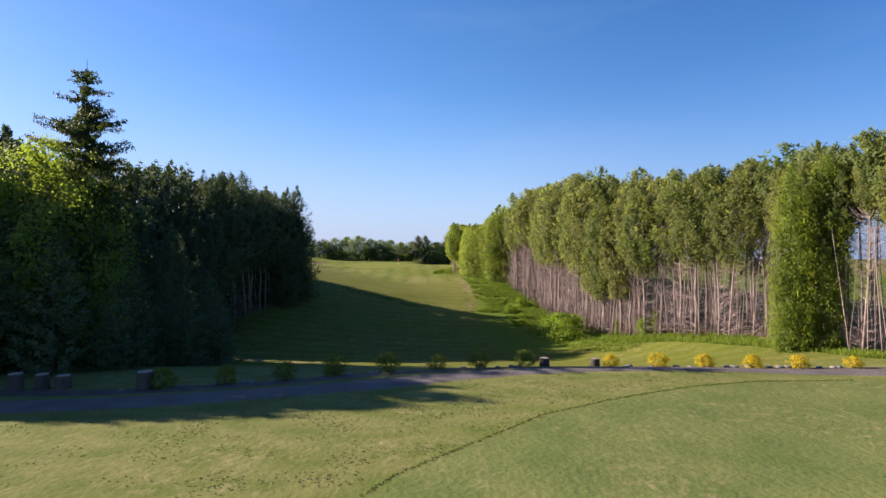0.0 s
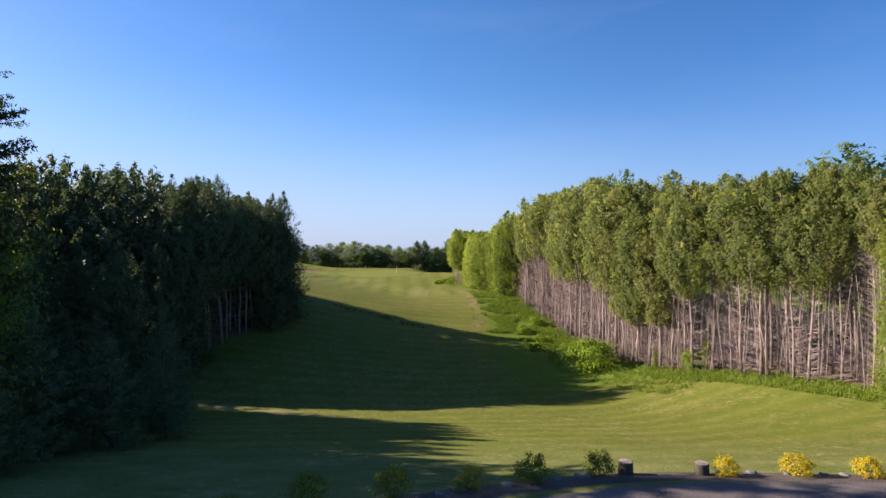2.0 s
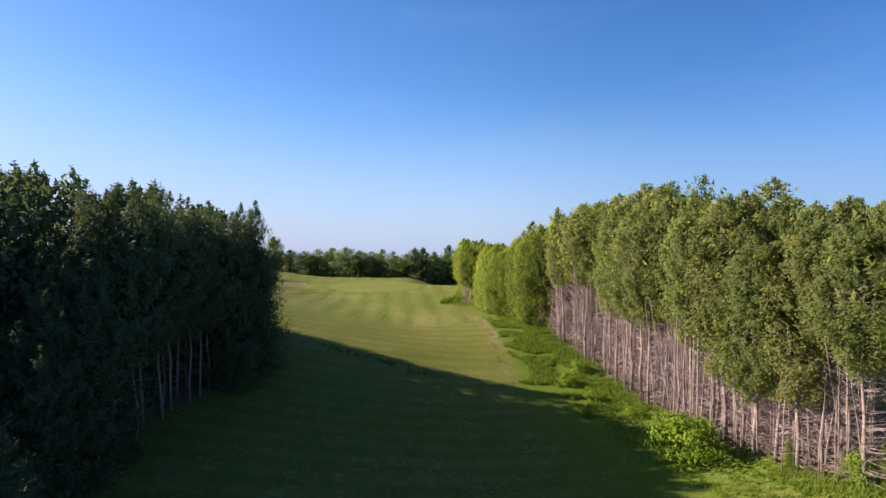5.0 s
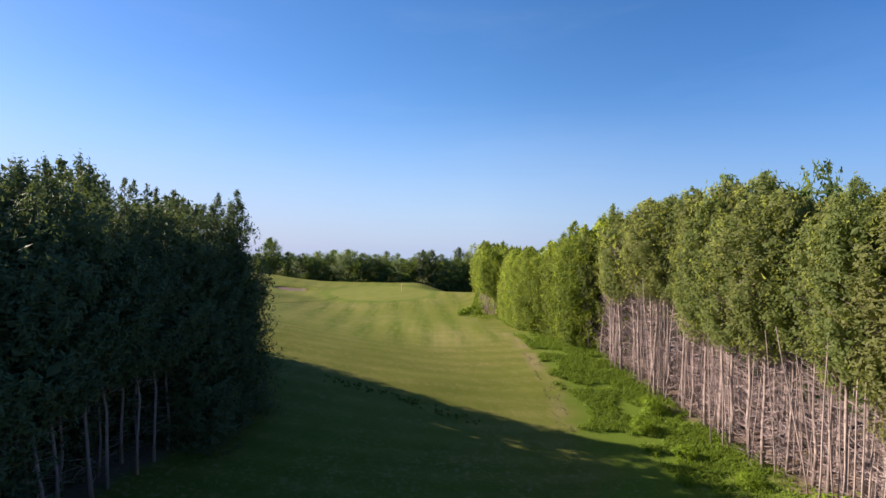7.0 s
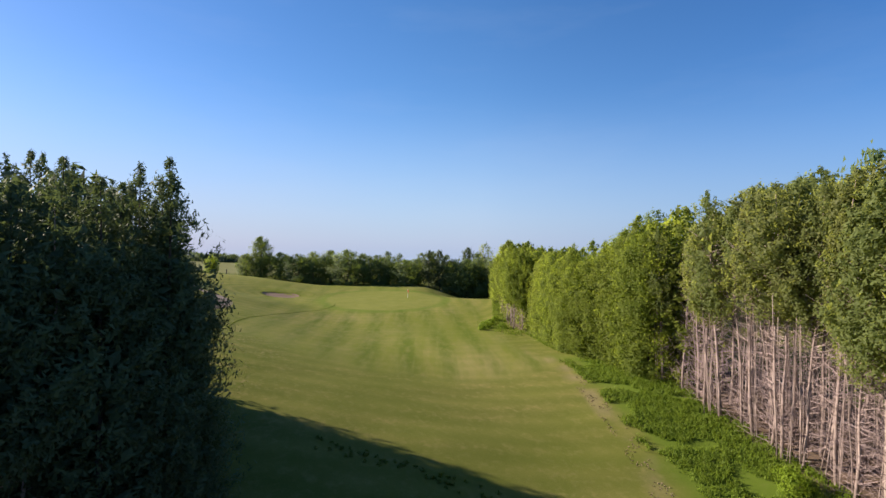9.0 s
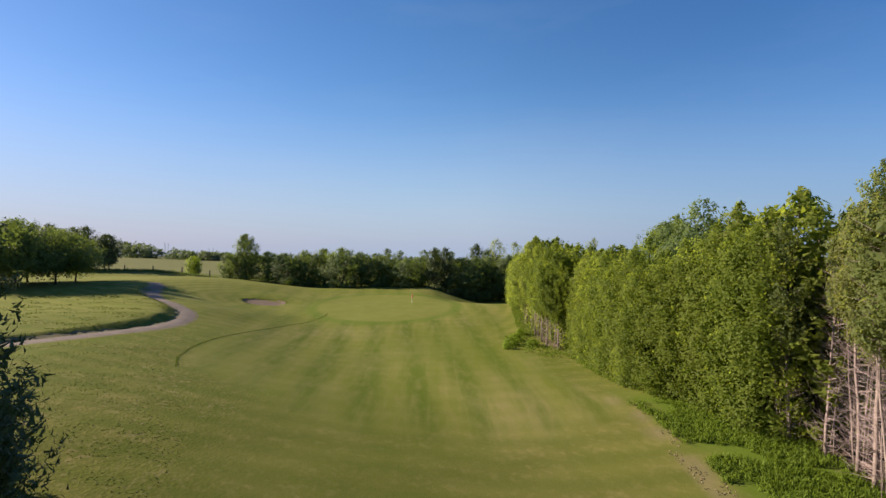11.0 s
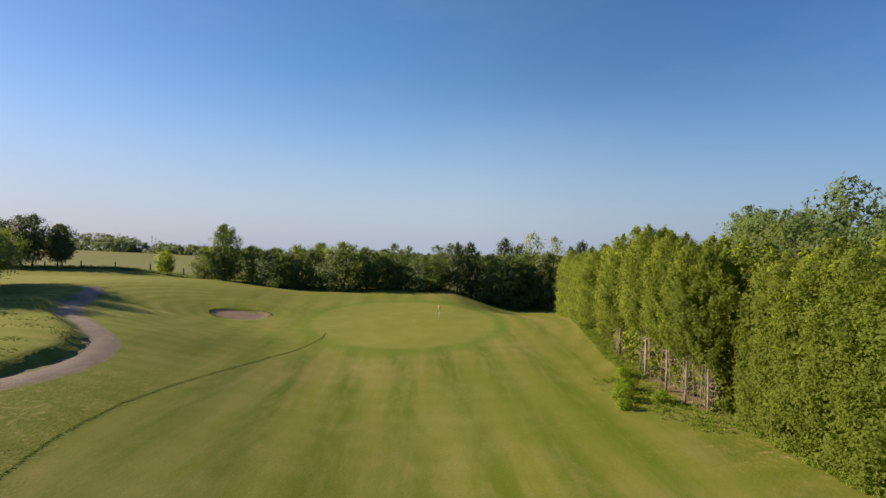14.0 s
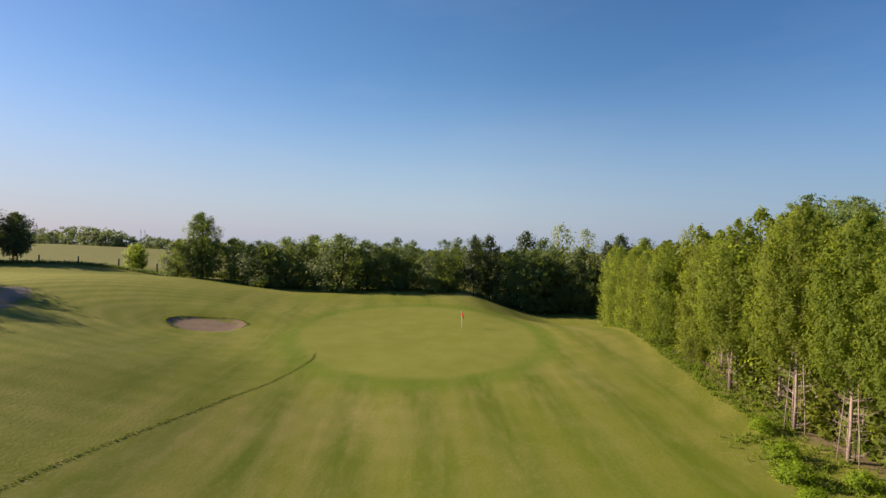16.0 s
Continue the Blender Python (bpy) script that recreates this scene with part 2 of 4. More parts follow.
def turf_material():
    """The one sheet of ground; what grows where comes from the mesh's own marks."""
    m, n, l = nodes_of("turf")

    def mark(name):
        a = n.new("ShaderNodeAttribute")
        a.attribute_name = name
        return a.outputs["Fac"]

    big, mid, fine = grain(n, l, 0.045), grain(n, l, 0.4), grain(n, l, 11.0, 0.3, 0.7, 6)
    rough = mix(n, l, mid, (0.094, 0.104, 0.018), (0.15, 0.141, 0.036))
    rough = mix(n, l, times(n, l, grain(n, l, 1.3, 0.5, 0.72), 0.6), rough, (0.27, 0.215, 0.085))
    # passes of the mower that follow the slopes
    arc = n.new("ShaderNodeTexWave")
    arc.inputs["Scale"].default_value, arc.inputs["Distortion"].default_value, arc.inputs["Detail Scale"].default_value = 0.05, 6.0, 0.35
    am = n.new("ShaderNodeMapping")
    am.inputs["Rotation"].default_value = (0, 0, radians(62))
    l.new(n.new("ShaderNodeTexCoord").outputs["Object"], am.inputs[0])
    l.new(am.outputs[0], arc.inputs[0])
    rough = mix(n, l, times(n, l, arc.outputs["Fac"], 0.4), rough, (0.145, 0.155, 0.03))
    ring = n.new("ShaderNodeTexWave")
    ring.wave_type, ring.rings_direction = "RINGS", "Z"
    ring.inputs["Scale"].default_value, ring.inputs["Distortion"].default_value, ring.inputs["Detail Scale"].default_value = 0.11, 2.5, 0.3
    rm = n.new("ShaderNodeMapping")
    rm.inputs["Location"].default_value = (18, -215, 0)
    l.new(n.new("ShaderNodeTexCoord").outputs["Object"], rm.inputs[0])
    l.new(rm.outputs[0], ring.inputs[0])
    rough = mix(n, l, times(n, l, ring.outputs["Fac"], 0.45), rough, (0.07, 0.094, 0.012))
    rough = mix(n, l, times(n, l, mark("deep"), 0.3), rough, (0.205, 0.195, 0.06))
    hollow = n.new("ShaderNodeTexWave")
    hollow.wave_type, hollow.rings_direction = "RINGS", "Z"
    hollow.inputs["Scale"].default_value, hollow.inputs["Distortion"].default_value, hollow.inputs["Detail Scale"].default_value = 0.125, 4.0, 0.25
    hm = n.new("ShaderNodeMapping")
    hm.inputs["Location"].default_value, hm.inputs["Scale"].default_value = (38, -190, 0), (0.8, 1, 1)
    l.new(n.new("ShaderNodeTexCoord").outputs["Object"], hm.inputs[0])
    l.new(hm.outputs[0], hollow.inputs[0])
    bands = mix(n, l, hollow.outputs["Fac"], (0.132, 0.156, 0.023), (0.24, 0.23, 0.06))
    rough = mix(n, l, times(n, l, mark("fresh"), 0.66), rough, bands)
    # mown lanes along the fairway, alternately leaning
    co = n.new("ShaderNodeTexCoord").outputs["Object"]
    mp = n.new("ShaderNodeMapping")
    mp.inputs["Rotation"].default_value = (0, 0, radians(-4))
    l.new(co, mp.inputs[0])
    w = n.new("ShaderNodeTexWave")
    w.inputs["Scale"].default_value, w.inputs["Distortion"].default_value, w.inputs["Detail Scale"].default_value = 0.062, 0.8, 0.6
    l.new(mp.outputs[0], w.inputs[0])
    lane = mix(n, l, w.outputs["Fac"], (0.084, 0.113, 0.014), (0.15, 0.16, 0.03))
    streak = grain(n, l, 0.9, 0.5, 0.72, 6, (1, 0.07, 1), -0.07)
    lane = mix(n, l, times(n, l, streak, 0.5), lane, (0.215, 0.2, 0.065))
    lane = mix(n, l, times(n, l, grain(n, l, 1.1, 0.45, 0.75, 7, (1, 0.3, 1)), 0.55), lane, (0.21, 0.185, 0.065))
    dry = times(n, l, grain(n, l, 0.09, 0.44, 0.68, 5, (1, 0.6, 1)), grain(n, l, 0.5, 0.3, 0.75, 6, (1, 0.3, 1)))
    lane = mix(n, l, times(n, l, dry, 0.85), lane, (0.235, 0.2, 0.085))
    col = mix(n, l, mark("fairway"), rough, lane)
    col = mix(n, l, times(n, l, ring.outputs["Fac"], 0.12), col, (0.075, 0.1, 0.012))
    col = mix(n, l, times(n, l, big, 0.5), col, (0.09, 0.12, 0.012))
    col = mix(n, l, times(n, l, times(n, l, mark("fresh"), 0.16), times(n, l, 1.0, mark("fairway"), "SUBTRACT")), col, (0.22, 0.22, 0.05))
    apron = mix(n, l, grain(n, l, 0.8, 0.35, 0.65, 6, (0.5, 1, 1), 0.35), (0.098, 0.122, 0.032), (0.175, 0.172, 0.066))
    col = mix(n, l, times(n, l, mark("apron"), 0.75), col, apron)
    putt = mix(n, l, mid, (0.14, 0.156, 0.03), (0.162, 0.172, 0.04))
    col = mix(n, l, mark("green"), col, putt)
    col = mix(n, l, mark("tee"), col, mix(n, l, mid, (0.095, 0.122, 0.036), (0.135, 0.152, 0.05)))
    col = mix(n, l, mark("lush"), col, (0.085, 0.135, 0.014))
    col = mix(n, l, mark("litter"), col, mix(n, l, fine, (0.09, 0.06, 0.045), (0.2, 0.15, 0.115)))
    col = mix(n, l, mark("bare"), col, (0.27, 0.2, 0.13))
    col = mix(n, l, mark("crop"), col, mix(n, l, mid, (0.115, 0.125, 0.045), (0.15, 0.15, 0.058)))
    col = mix(n, l, times(n, l, fine, 0.35), col, mix(n, l, 0.55, col, (0.02, 0.03, 0.005)))
    # withered blades and clippings, and deeper green tussocks
    worn = times(n, l, times(n, l, mark("green"), 0.8), times(n, l, mark("fairway"), 0.72), "MAXIMUM")
    worn = times(n, l, worn, times(n, l, mark("deep"), 0.8), "MAXIMUM")
    keep = times(n, l, 1.0, worn, "SUBTRACT")
    straw = times(n, l, times(n, l, grain(n, l, 2.6, 0.52, 0.68, 9), grain(n, l, 0.22, 0.4, 0.62)), 0.45)
    col = mix(n, l, times(n, l, straw, keep), col, (0.26, 0.21, 0.11))
    tuss = times(n, l, grain(n, l, 3.7, 0.54, 0.7, 9, (1, 1, 2)), 0.3)
    col = mix(n, l, times(n, l, tuss, keep), col, (0.05, 0.068, 0.012))
    p = n["Principled BSDF"]
    l.new(col, p.inputs["Base Color"])
    p.inputs["Roughness"].default_value, p.inputs["Specular IOR Level"].default_value = 0.95, 0.05
    bumped(n, l, times(n, l, grain(n, l, 5.0, 0.3, 0.7, 8), keep), 0.3, 0.06)
    return m


TURF = turf_material()

# ---- building helpers ----
dice = random.Random(11)


def part(name, bm, material, parent=None, label=""):
    """One bmesh, or (verts, faces), or leaves (verts, faces, tone of each leaf), as ONE mesh object under a thing."""
    me = bpy.data.meshes.new(name)
    if isinstance(bm, tuple):
        me.from_pydata(bm[0], [], bm[1])
        if len(bm) > 2:
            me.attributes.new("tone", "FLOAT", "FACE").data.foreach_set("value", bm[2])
    else:
        bm.to_mesh(me)
        bm.free()
    me.materials.append(material)
    ob = new(name, me)
    ob.parent = parent
    if label:
        tagged(ob, label)
    return ob


def soften(ob):
    ob.data.polygons.foreach_set("use_smooth", [True] * len(ob.data.polygons))
    return ob


def tube(points, radii, sides=6, cap=True):
    """A round tapering limb along the points: verts and faces."""
    verts, faces = [], []
    pts = [Vector(p) for p in points]
    for i, (p, r) in enumerate(zip(pts, radii)):
        way = (pts[min(i + 1, len(pts) - 1)] - pts[max(i - 1, 0)]).normalized()
        a = way.orthogonal().normalized()
        b = way.cross(a)
        for k in range(sides):
            t = 2 * math.pi * k / sides
            verts.append(tuple(p + (a * math.cos(t) + b * math.sin(t)) * r))
    for i in range(len(pts) - 1):
        for k in range(sides):
            q = (k + 1) % sides
            faces.append((i * sides + k, i * sides + q, (i + 1) * sides + q, (i + 1) * sides + k))
    if cap:
        faces.append(tuple(range(sides))[::-1])
        faces.append(tuple(range((len(pts) - 1) * sides, len(pts) * sides)))
    return verts, faces


def joined(pieces):
    verts, faces = [], []
    for v, f in pieces:
        k = len(verts)
        verts += v
        faces += [tuple(i + k for i in g) for g in f]
    return verts, faces


def leaves(rng, spots, each, size, wide=0.6, up=0.35, loose=0.42, upright=0.0):
    """Leaf sprays round the spots (x, y, z, radius, axis x, axis y): bent diamonds turned outwards."""
    spots = np.array(spots, float)
    c = np.repeat(spots, each, axis=0)
    k = len(c)
    off = rng.normal(0, 0.5, (k, 3)) * c[:, 3:4] * (1, 1, 0.8)
    mid = c[:, :3] + off
    out = off * 0.8 + np.stack([mid[:, 0] - c[:, 4], mid[:, 1] - c[:, 5], np.zeros(k)], 1) * 0.35
    nrm = out / (np.linalg.norm(out, axis=1, keepdims=True) + 1e-6) + rng.normal(0, loose, (k, 3)) + (0, 0, up)
    nrm /= np.linalg.norm(nrm, axis=1, keepdims=True)
    a = np.cross(nrm, rng.normal(0, 1, (k, 3)))
    a /= np.linalg.norm(a, axis=1, keepdims=True) + 1e-6
    if upright:
        rise = np.array((0, 0, 1.0)) + out / (np.linalg.norm(out, axis=1, keepdims=True) + 1e-6) * 0.5
        a = a * (1 - upright) + (rise - nrm * (rise * nrm).sum(1, keepdims=True)) * upright
        a /= np.linalg.norm(a, axis=1, keepdims=True) + 1e-6
    b = np.cross(nrm, a)
    s = size * rng.uniform(0.6, 1.25, (k, 1)) * np.clip(c[:, 3:4] / np.median(c[:, 3]), 0.38, 1.1)
    q = np.stack([mid - a * s * 0.5, mid + b * s * wide * 0.5 - nrm * s * 0.1, mid + a * s * 0.55, mid - b * s * wide * 0.5 - nrm * s * 0.1], 1)
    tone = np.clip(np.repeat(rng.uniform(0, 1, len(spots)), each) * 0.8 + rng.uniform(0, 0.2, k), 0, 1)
    return q.reshape(-1, 3).tolist(), [tuple(range(i, i + 4)) for i in range(0, 4 * k, 4)], tone


def sprays(rng, count, z0, z1, outline, rise, each, size, wide=0.5, spread=0.26, lean=(0, 0), core=60, up=0.35, loose=0.38, rugged=1.0):
    """A crown of rising boughs: each ends on the outline and carries pointed leaf sprays; a darker core of larger ones
    fills the inside.
    """
    t = rng.uniform(0, 1, count * 12)
    reach = np.interp(t, [k[0] for k in outline.ks], [k[1] for k in outline.ks])
    t = t[rng.uniform(0, 1, len(t)) < 0.4 + 0.6 * reach / outline.widest][:count]
    t[:9] = np.linspace(0.9, 1.0, 9)
    count = len(t)
    r = np.interp(t, [k[0] for k in outline.ks], [k[1] for k in outline.ks])
    a = np.arange(count) * 2.39996 + rng.normal(0, 0.35, count)
    r = r * (1 + rugged * (0.13 * np.sin(3 * a + 8 * t + outline.turn) + 0.09 * np.sin(5 * a - 19 * t + outline.turn))) * rng.uniform(0.88, 1.1, count) + 0.03
    way = np.stack([np.cos(a), np.sin(a), np.zeros(count)], 1)
    tip_z = z0 + (z1 - z0) * t
    s = rng.uniform(0.1, 1, (count, each)) ** 0.5
    q = s[..., None]
    axis = np.stack([lean[0] * t, lean[1] * t, tip_z - rise * r], 1)[:, None, :]
    mid = axis + way[:, None, :] * (r[:, None] * s)[..., None]
    mid[..., 2] += (rise * r)[:, None] * s ** 1.35
    thick = spread * (0.3 + 0.7 * np.clip(r / outline.widest * 1.5, 0, 1))[:, None, None] * (1.25 - 0.85 * q)
    off = rng.normal(0, 1, (count, each, 3)) * thick
    off[..., 2] += rng.normal(0, 0.16, (count, each))
    mid = (mid + off).reshape(-1, 3)
    heading = way * r[:, None] + (0, 0, 1) * (rise * r * 1.2 + 0.12)[:, None]
    heading /= np.linalg.norm(heading, axis=1, keepdims=True)
    k = len(mid)
    ahead = np.repeat(heading, each, axis=0) * 0.75 + rng.normal(0, 0.42, (k, 3))
    nrm = np.repeat(way, each, axis=0) * 0.75 + off.reshape(-1, 3) / (spread + 1e-6) * 0.45 + rng.normal(0, loose, (k, 3)) + (0, 0, up)
    nrm /= np.linalg.norm(nrm, axis=1, keepdims=True)
    ahead -= nrm * (ahead * nrm).sum(1, keepdims=True)
    ahead /= np.linalg.norm(ahead, axis=1, keepdims=True) + 1e-6
    side = np.cross(nrm, ahead)
    full = np.repeat(np.clip(r / outline.widest, 0, 1), each)
    g = size * rng.uniform(0.6, 1.35, (k, 1)) * (0.7 + 0.3 * np.clip(full * 1.5, 0, 1))[:, None]
    tri = np.stack([mid - ahead * g * 0.4 + side * g * wide * 0.5, mid + ahead * g * 0.62, mid - ahead * g * 0.4 - side * g * wide * 0.5], 1).reshape(-1, 3)
    # random by bough, and darker towards the stem: inner crown shade put into colour
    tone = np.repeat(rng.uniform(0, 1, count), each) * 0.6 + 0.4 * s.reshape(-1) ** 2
    kept = rng.uniform(0, 1, k) < 0.4 + 0.75 * full
    tri, tone = tri.reshape(-1, 9)[kept].reshape(-1, 3), tone[kept]
    verts, faces = tri.tolist(), [(i, i + 1, i + 2) for i in range(0, len(tri), 3)]
    if core:
        ct = rng.uniform(0.02, 0.8, core)
        cr = np.interp(ct, [k[0] for k in outline.ks], [k[1] for k in outline.ks]) * rng.uniform(0.15, 0.6, core)
        ca = rng.uniform(0, 2 * math.pi, core)
        spots = np.stack([np.cos(ca) * cr + lean[0] * ct, np.sin(ca) * cr + lean[1] * ct, z0 + (z1 - z0) * ct, np.interp(ct, [k[0] for k in outline.ks], [k[1] for k in outline.ks]), lean[0] * ct, lean[1] * ct], 1)
        spots[:, 3] *= 0.3
        cv, cf, tc = leaves(rng, spots, 1, min(0.36 * outline.widest, 0.8), 0.6, 0.1, 0.5, 0.6)
        faces += [tuple(i + len(verts) for i in f) for f in cf]
        verts += cv
        # core leaves at half tone, coloured as if shaded by the crown
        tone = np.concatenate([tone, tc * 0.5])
    return verts, faces, tone


def crown_spots(rng, count, z0, z1, outline, lump, inner):
    """Spots of foliage inside a crown whose radius at height share t is outline(t)."""
    spots = []
    while len(spots) < count:
        t = rng.uniform(0, 1)
        r = outline(t)
        if rng.uniform(0, 1) * 1.1 > 0.3 + r / outline.widest:
            continue
        a = rng.uniform(0, 2 * math.pi)
        lobe = 1 + 0.22 * math.sin(3 * a + 9 * t + outline.turn) + 0.12 * math.sin(7 * a - 23 * t)
        d = r * lobe * (inner + (1 - inner) * math.sqrt(rng.uniform(0, 1)))
        spots.append((math.cos(a) * d, math.sin(a) * d, z0 + (z1 - z0) * t, rng.uniform(*lump) * (0.55 + 0.45 * min(1, r / outline.widest * 1.6)), 0, 0))
    return spots


def outline_of(ks, turn=0.0):
    def f(t):
        return knots(t, ks)
    f.widest, f.turn, f.ks = max(r for _, r in ks), turn, ks
    return f


def stem(rng, top, radius, sway=0.25, sides=7, steps=7, thin=0.12):
    x = y = 0.0
    pts, radii = [], []
    for i in range(steps + 1):
        t = i / steps
        pts.append((x, y, top * t - (0.4 if i == 0 else 0)))
        radii.append(radius * (1.25 if i == 0 else 1) * ((1 - t) * (1 - thin) + thin))
        x, y = x + rng.normal(0, sway), y + rng.normal(0, sway)
    return pts, radii


# ---- ground: one sheet to the horizon ----
def steps_of(fine_from, fine_to, step, reach):
    v, s, out = fine_to, step, []
    while v < reach[1]:
        s = min(s * 1.18, 120)
        v += s
        out.append(v)
    v, s, low = fine_from, step, []
    while v > reach[0]:
        s = min(s * 1.18, 120)
        v -= s
        low.append(v)
    return low[::-1] + list(np.arange(fine_from, fine_to + step / 2, step)) + out


RIGHT_EDGE = [(20, 38), (36, 36.5), (44, 35), (52, 32), (60, 29), (70, 24.5), (80, 21.5), (90, 19.5), (100, 18), (110, 16.2), (121, 13.9), (128, 10.3), (133, 7.3), (141, 6.4), (148, 6.0), (152, 3.8), (160, 3.0), (167, 3.0), (180, 4.6), (193, 6.0), (206, 8), (240, 14)]
LEFT_EDGE = [(20, -22), (30, -23), (40, -26), (48, -28.5), (60, -29.5), (78, -29.5), (90, -25.6), (97, -24.2), (104, -24.0)]
HOLE_SIDE = [(100, -26), (112, -27), (120, -30.5), (127, -34.8), (129.4, -36.4), (133, -38), (138, -38.9), (145, -39.2), (151, -38.6), (157, -37.4), (164.3, -35.2), (172, -33.2)]
TRACK = [(96, 5.0), (107, 5.5), (116, 5.3), (125, 4.6), (133, 2.2), (145, 2.0)]
GREEN = (-21.8, 190.0, 14.0, 19.2)
TEE = [(-40, -14), (0, -6), (13.8, -2.2), (15.1, -1.4), (17.3, .7), (20.6, 3.9), (22.7, 7.3), (24.8, 11.8), (26, 16), (26.6, 21)]


def marks(x, y):
    right, left = knots(y, RIGHT_EDGE), knots(y, LEFT_EDGE)
    wob = noise.noise((x * 0.25, y * 0.25, 1)) * 1.2
    g = math.hypot((x - GREEN[0]) / GREEN[2], (y - GREEN[1]) / GREEN[3]) + wob * 0.006
    green = smooth((1.03 - g) / 0.08)
    fair = smooth((x - knots(y, HOLE_SIDE)) / 0.6) * smooth((right - 5.5 + wob - x) / 1.5) * smooth((y - 117 - 0.02 * (x + 13) ** 2 + wob * 2) / 6) * smooth((176 - y) / 4)
    fair = max(fair, 0.8 * smooth((3.1 + wob * 0.1 - g) / 1.3) * smooth((right - 2 - x) / 3))
    tee = 0.0
    if y < 30:
        tx = knots(y, TEE)
        tee = smooth((x - tx) / 0.5) * smooth((26.7 - y) / 0.5)
    litter = 0.0
    if 20 < y < 208:
        litter = smooth((x - right + 0.8 + wob) / 2) * smooth((right + 16 - x) / 3)
    if 18 < y < 108:
        ride = y + math.tan(sa) * (x + 29.5)
        litter = max(litter, smooth((left - x - 0.5 + wob) / 2) * smooth((x - left + 20) / 4) * smooth((100 - y) / 3) * smooth((y - 30) / 6) * smooth(abs(ride - 62) - 2))
    lush = 0.85 * smooth((x - min(right - 6, knots(y, TRACK) + 0.8) + 1.6 * wob + 0.8) / 3.6) * (1 - litter) * smooth((y - 66) / 8) * smooth((133 - y) / 6)
    lush = max(lush, 0.55 * smooth((1.2 + wob * 0.03 - g) / 0.12) * (1 - green))
    bare = smooth(1 - abs(x - (knots(y, TRACK) + wob * 0.4)) / 1.5) * smooth((y - 96) / 8) * smooth((140 - y) / 12) * 0.5 * smooth(0.45 + 1.3 * noise.noise((x * 0.5, y * 0.4, 9)))
    if 52 < y < 68 and -36 < x < -6:
        d = y - knots(x, [(-36, 65), (-30, 63), (-25, 61.3), (-19, 58.7), (-13, 56.6), (-6, 55.5)])
        bare = max(bare, smooth(1.1 - abs(d + wob * 0.5) / 1.1) * smooth((-7 - x) / 9) * smooth(0.62 + 1.1 * noise.noise((x * 0.7, y * 0.9, 4))) * 0.9)
    crop = smooth((y - 264 - 0.12 * (x + 99)) / 2) if y > 240 else 0.0
    apron = smooth((44 - y) / 12) * (1 - litter)
    deep = smooth((y - 84) / 16) * smooth((146 - y) / 18) * smooth((x + 32) / 10)
    fresh = smooth((y - 142) / 18) * smooth((250 - y) / 20)
    return fair, green, tee, lush, litter, bare, crop, apron, deep, fresh


def build_ground():
    xs, ys = steps_of(-80, 40, 0.8, (-2600, 2600)), steps_of(8, 224, 0.8, (-500, 4200))
    verts = [(x, y, height(x, y)) for y in ys for x in xs]
    w = len(xs)
    faces = [(j * w + i, j * w + i + 1, (j + 1) * w + i + 1, (j + 1) * w + i) for j in range(len(ys) - 1) for i in range(w - 1)]
    ob = tagged(soften(part("ground", (verts, faces), TURF)), "rolling mown golf turf with pale dry patches", "ground", kind="structure")
    rows = np.array([marks(v[0], v[1]) for v in verts])
    for i, name in enumerate(("fairway", "green", "tee", "lush", "litter", "bare", "crop", "apron", "deep", "fresh")):
        ob.data.attributes.new(name, "FLOAT", "POINT").data.foreach_set("value", rows[:, i])


build_ground()


def ribbon(name, line, wide, material, lift, label, category, ragged=0.25, across=4, step=0.7):
    """A strip laid over the land along a line."""
    pts = [Vector(p) for p in line]
    dense = []
    for i in range(len(pts) - 1):
        p0, p1, p2, p3 = pts[max(i - 1, 0)], pts[i], pts[i + 1], pts[min(i + 2, len(pts) - 1)]
        k = max(2, int((p2 - p1).length / step))
        for j in range(k):
            t = j / k
            dense.append(0.5 * ((2 * p1) + (p2 - p0) * t + (2 * p0 - 5 * p1 + 4 * p2 - p3) * t * t + (3 * p1 - p0 - 3 * p2 + p3) * t ** 3))
    dense.append(pts[-1])
    verts, faces = [], []
    for i, p in enumerate(dense):
        way = (dense[min(i + 1, len(dense) - 1)] - dense[max(i - 1, 0)]).normalized()
        side = Vector((way.y, -way.x))
        for k in range(across + 1):
            s = k / across - 0.5
            q = p + side * (wide * s + (ragged * noise.noise((p.x * 0.8, p.y * 0.8, k)) if k in (0, across) else 0))
            verts.append((q.x, q.y, height(q.x, q.y) + lift * (1 if 0 < k < across else -0.6)))
    a = across + 1
    for i in range(len(dense) - 1):
        for k in range(across):
            faces.append((i * a + k, (i + 1) * a + k, (i + 1) * a + k + 1, i * a + k + 1))
    return tagged(soften(part(name, (verts, faces), material)), label, category, kind="structure")


TEE_PATH = [(-60, 17), (-40, 20), (-26, 21.5), (-18.5, 22.4), (-12, 23.3), (-5, 25.2), (1, 27.4), (6, 29), (11.5, 29.6), (18, 29.2), (25, 28.6), (40, 27.4), (70, 24)]
ribbon("path", TEE_PATH, 2.9, TEE_GRAVEL, 0.035, "worn grey gravel cart path past the tee, darkened for tree shade", "path")
ribbon("path_margin", CART, 3.6, VERGE, 0.03, "bare brown soil and dead grass beside the cart path", "verge", ragged=0.5)
ribbon("path", CART, 3.05, GRAVEL, 0.05, "pale gravel cart path bending round a grassy knoll", "path")
ribbon("planting_bed", [(-26, 25), (-15, 25.4), (-9, 26.6), (-3, 28.9), (2.5, 30.6), (6.5, 31.5), (12, 31.6), (18, 31.1), (27, 30.2)], 1.9, SOIL, 0.03, "dark soil planting bed beside the gravel path", "planting bed")


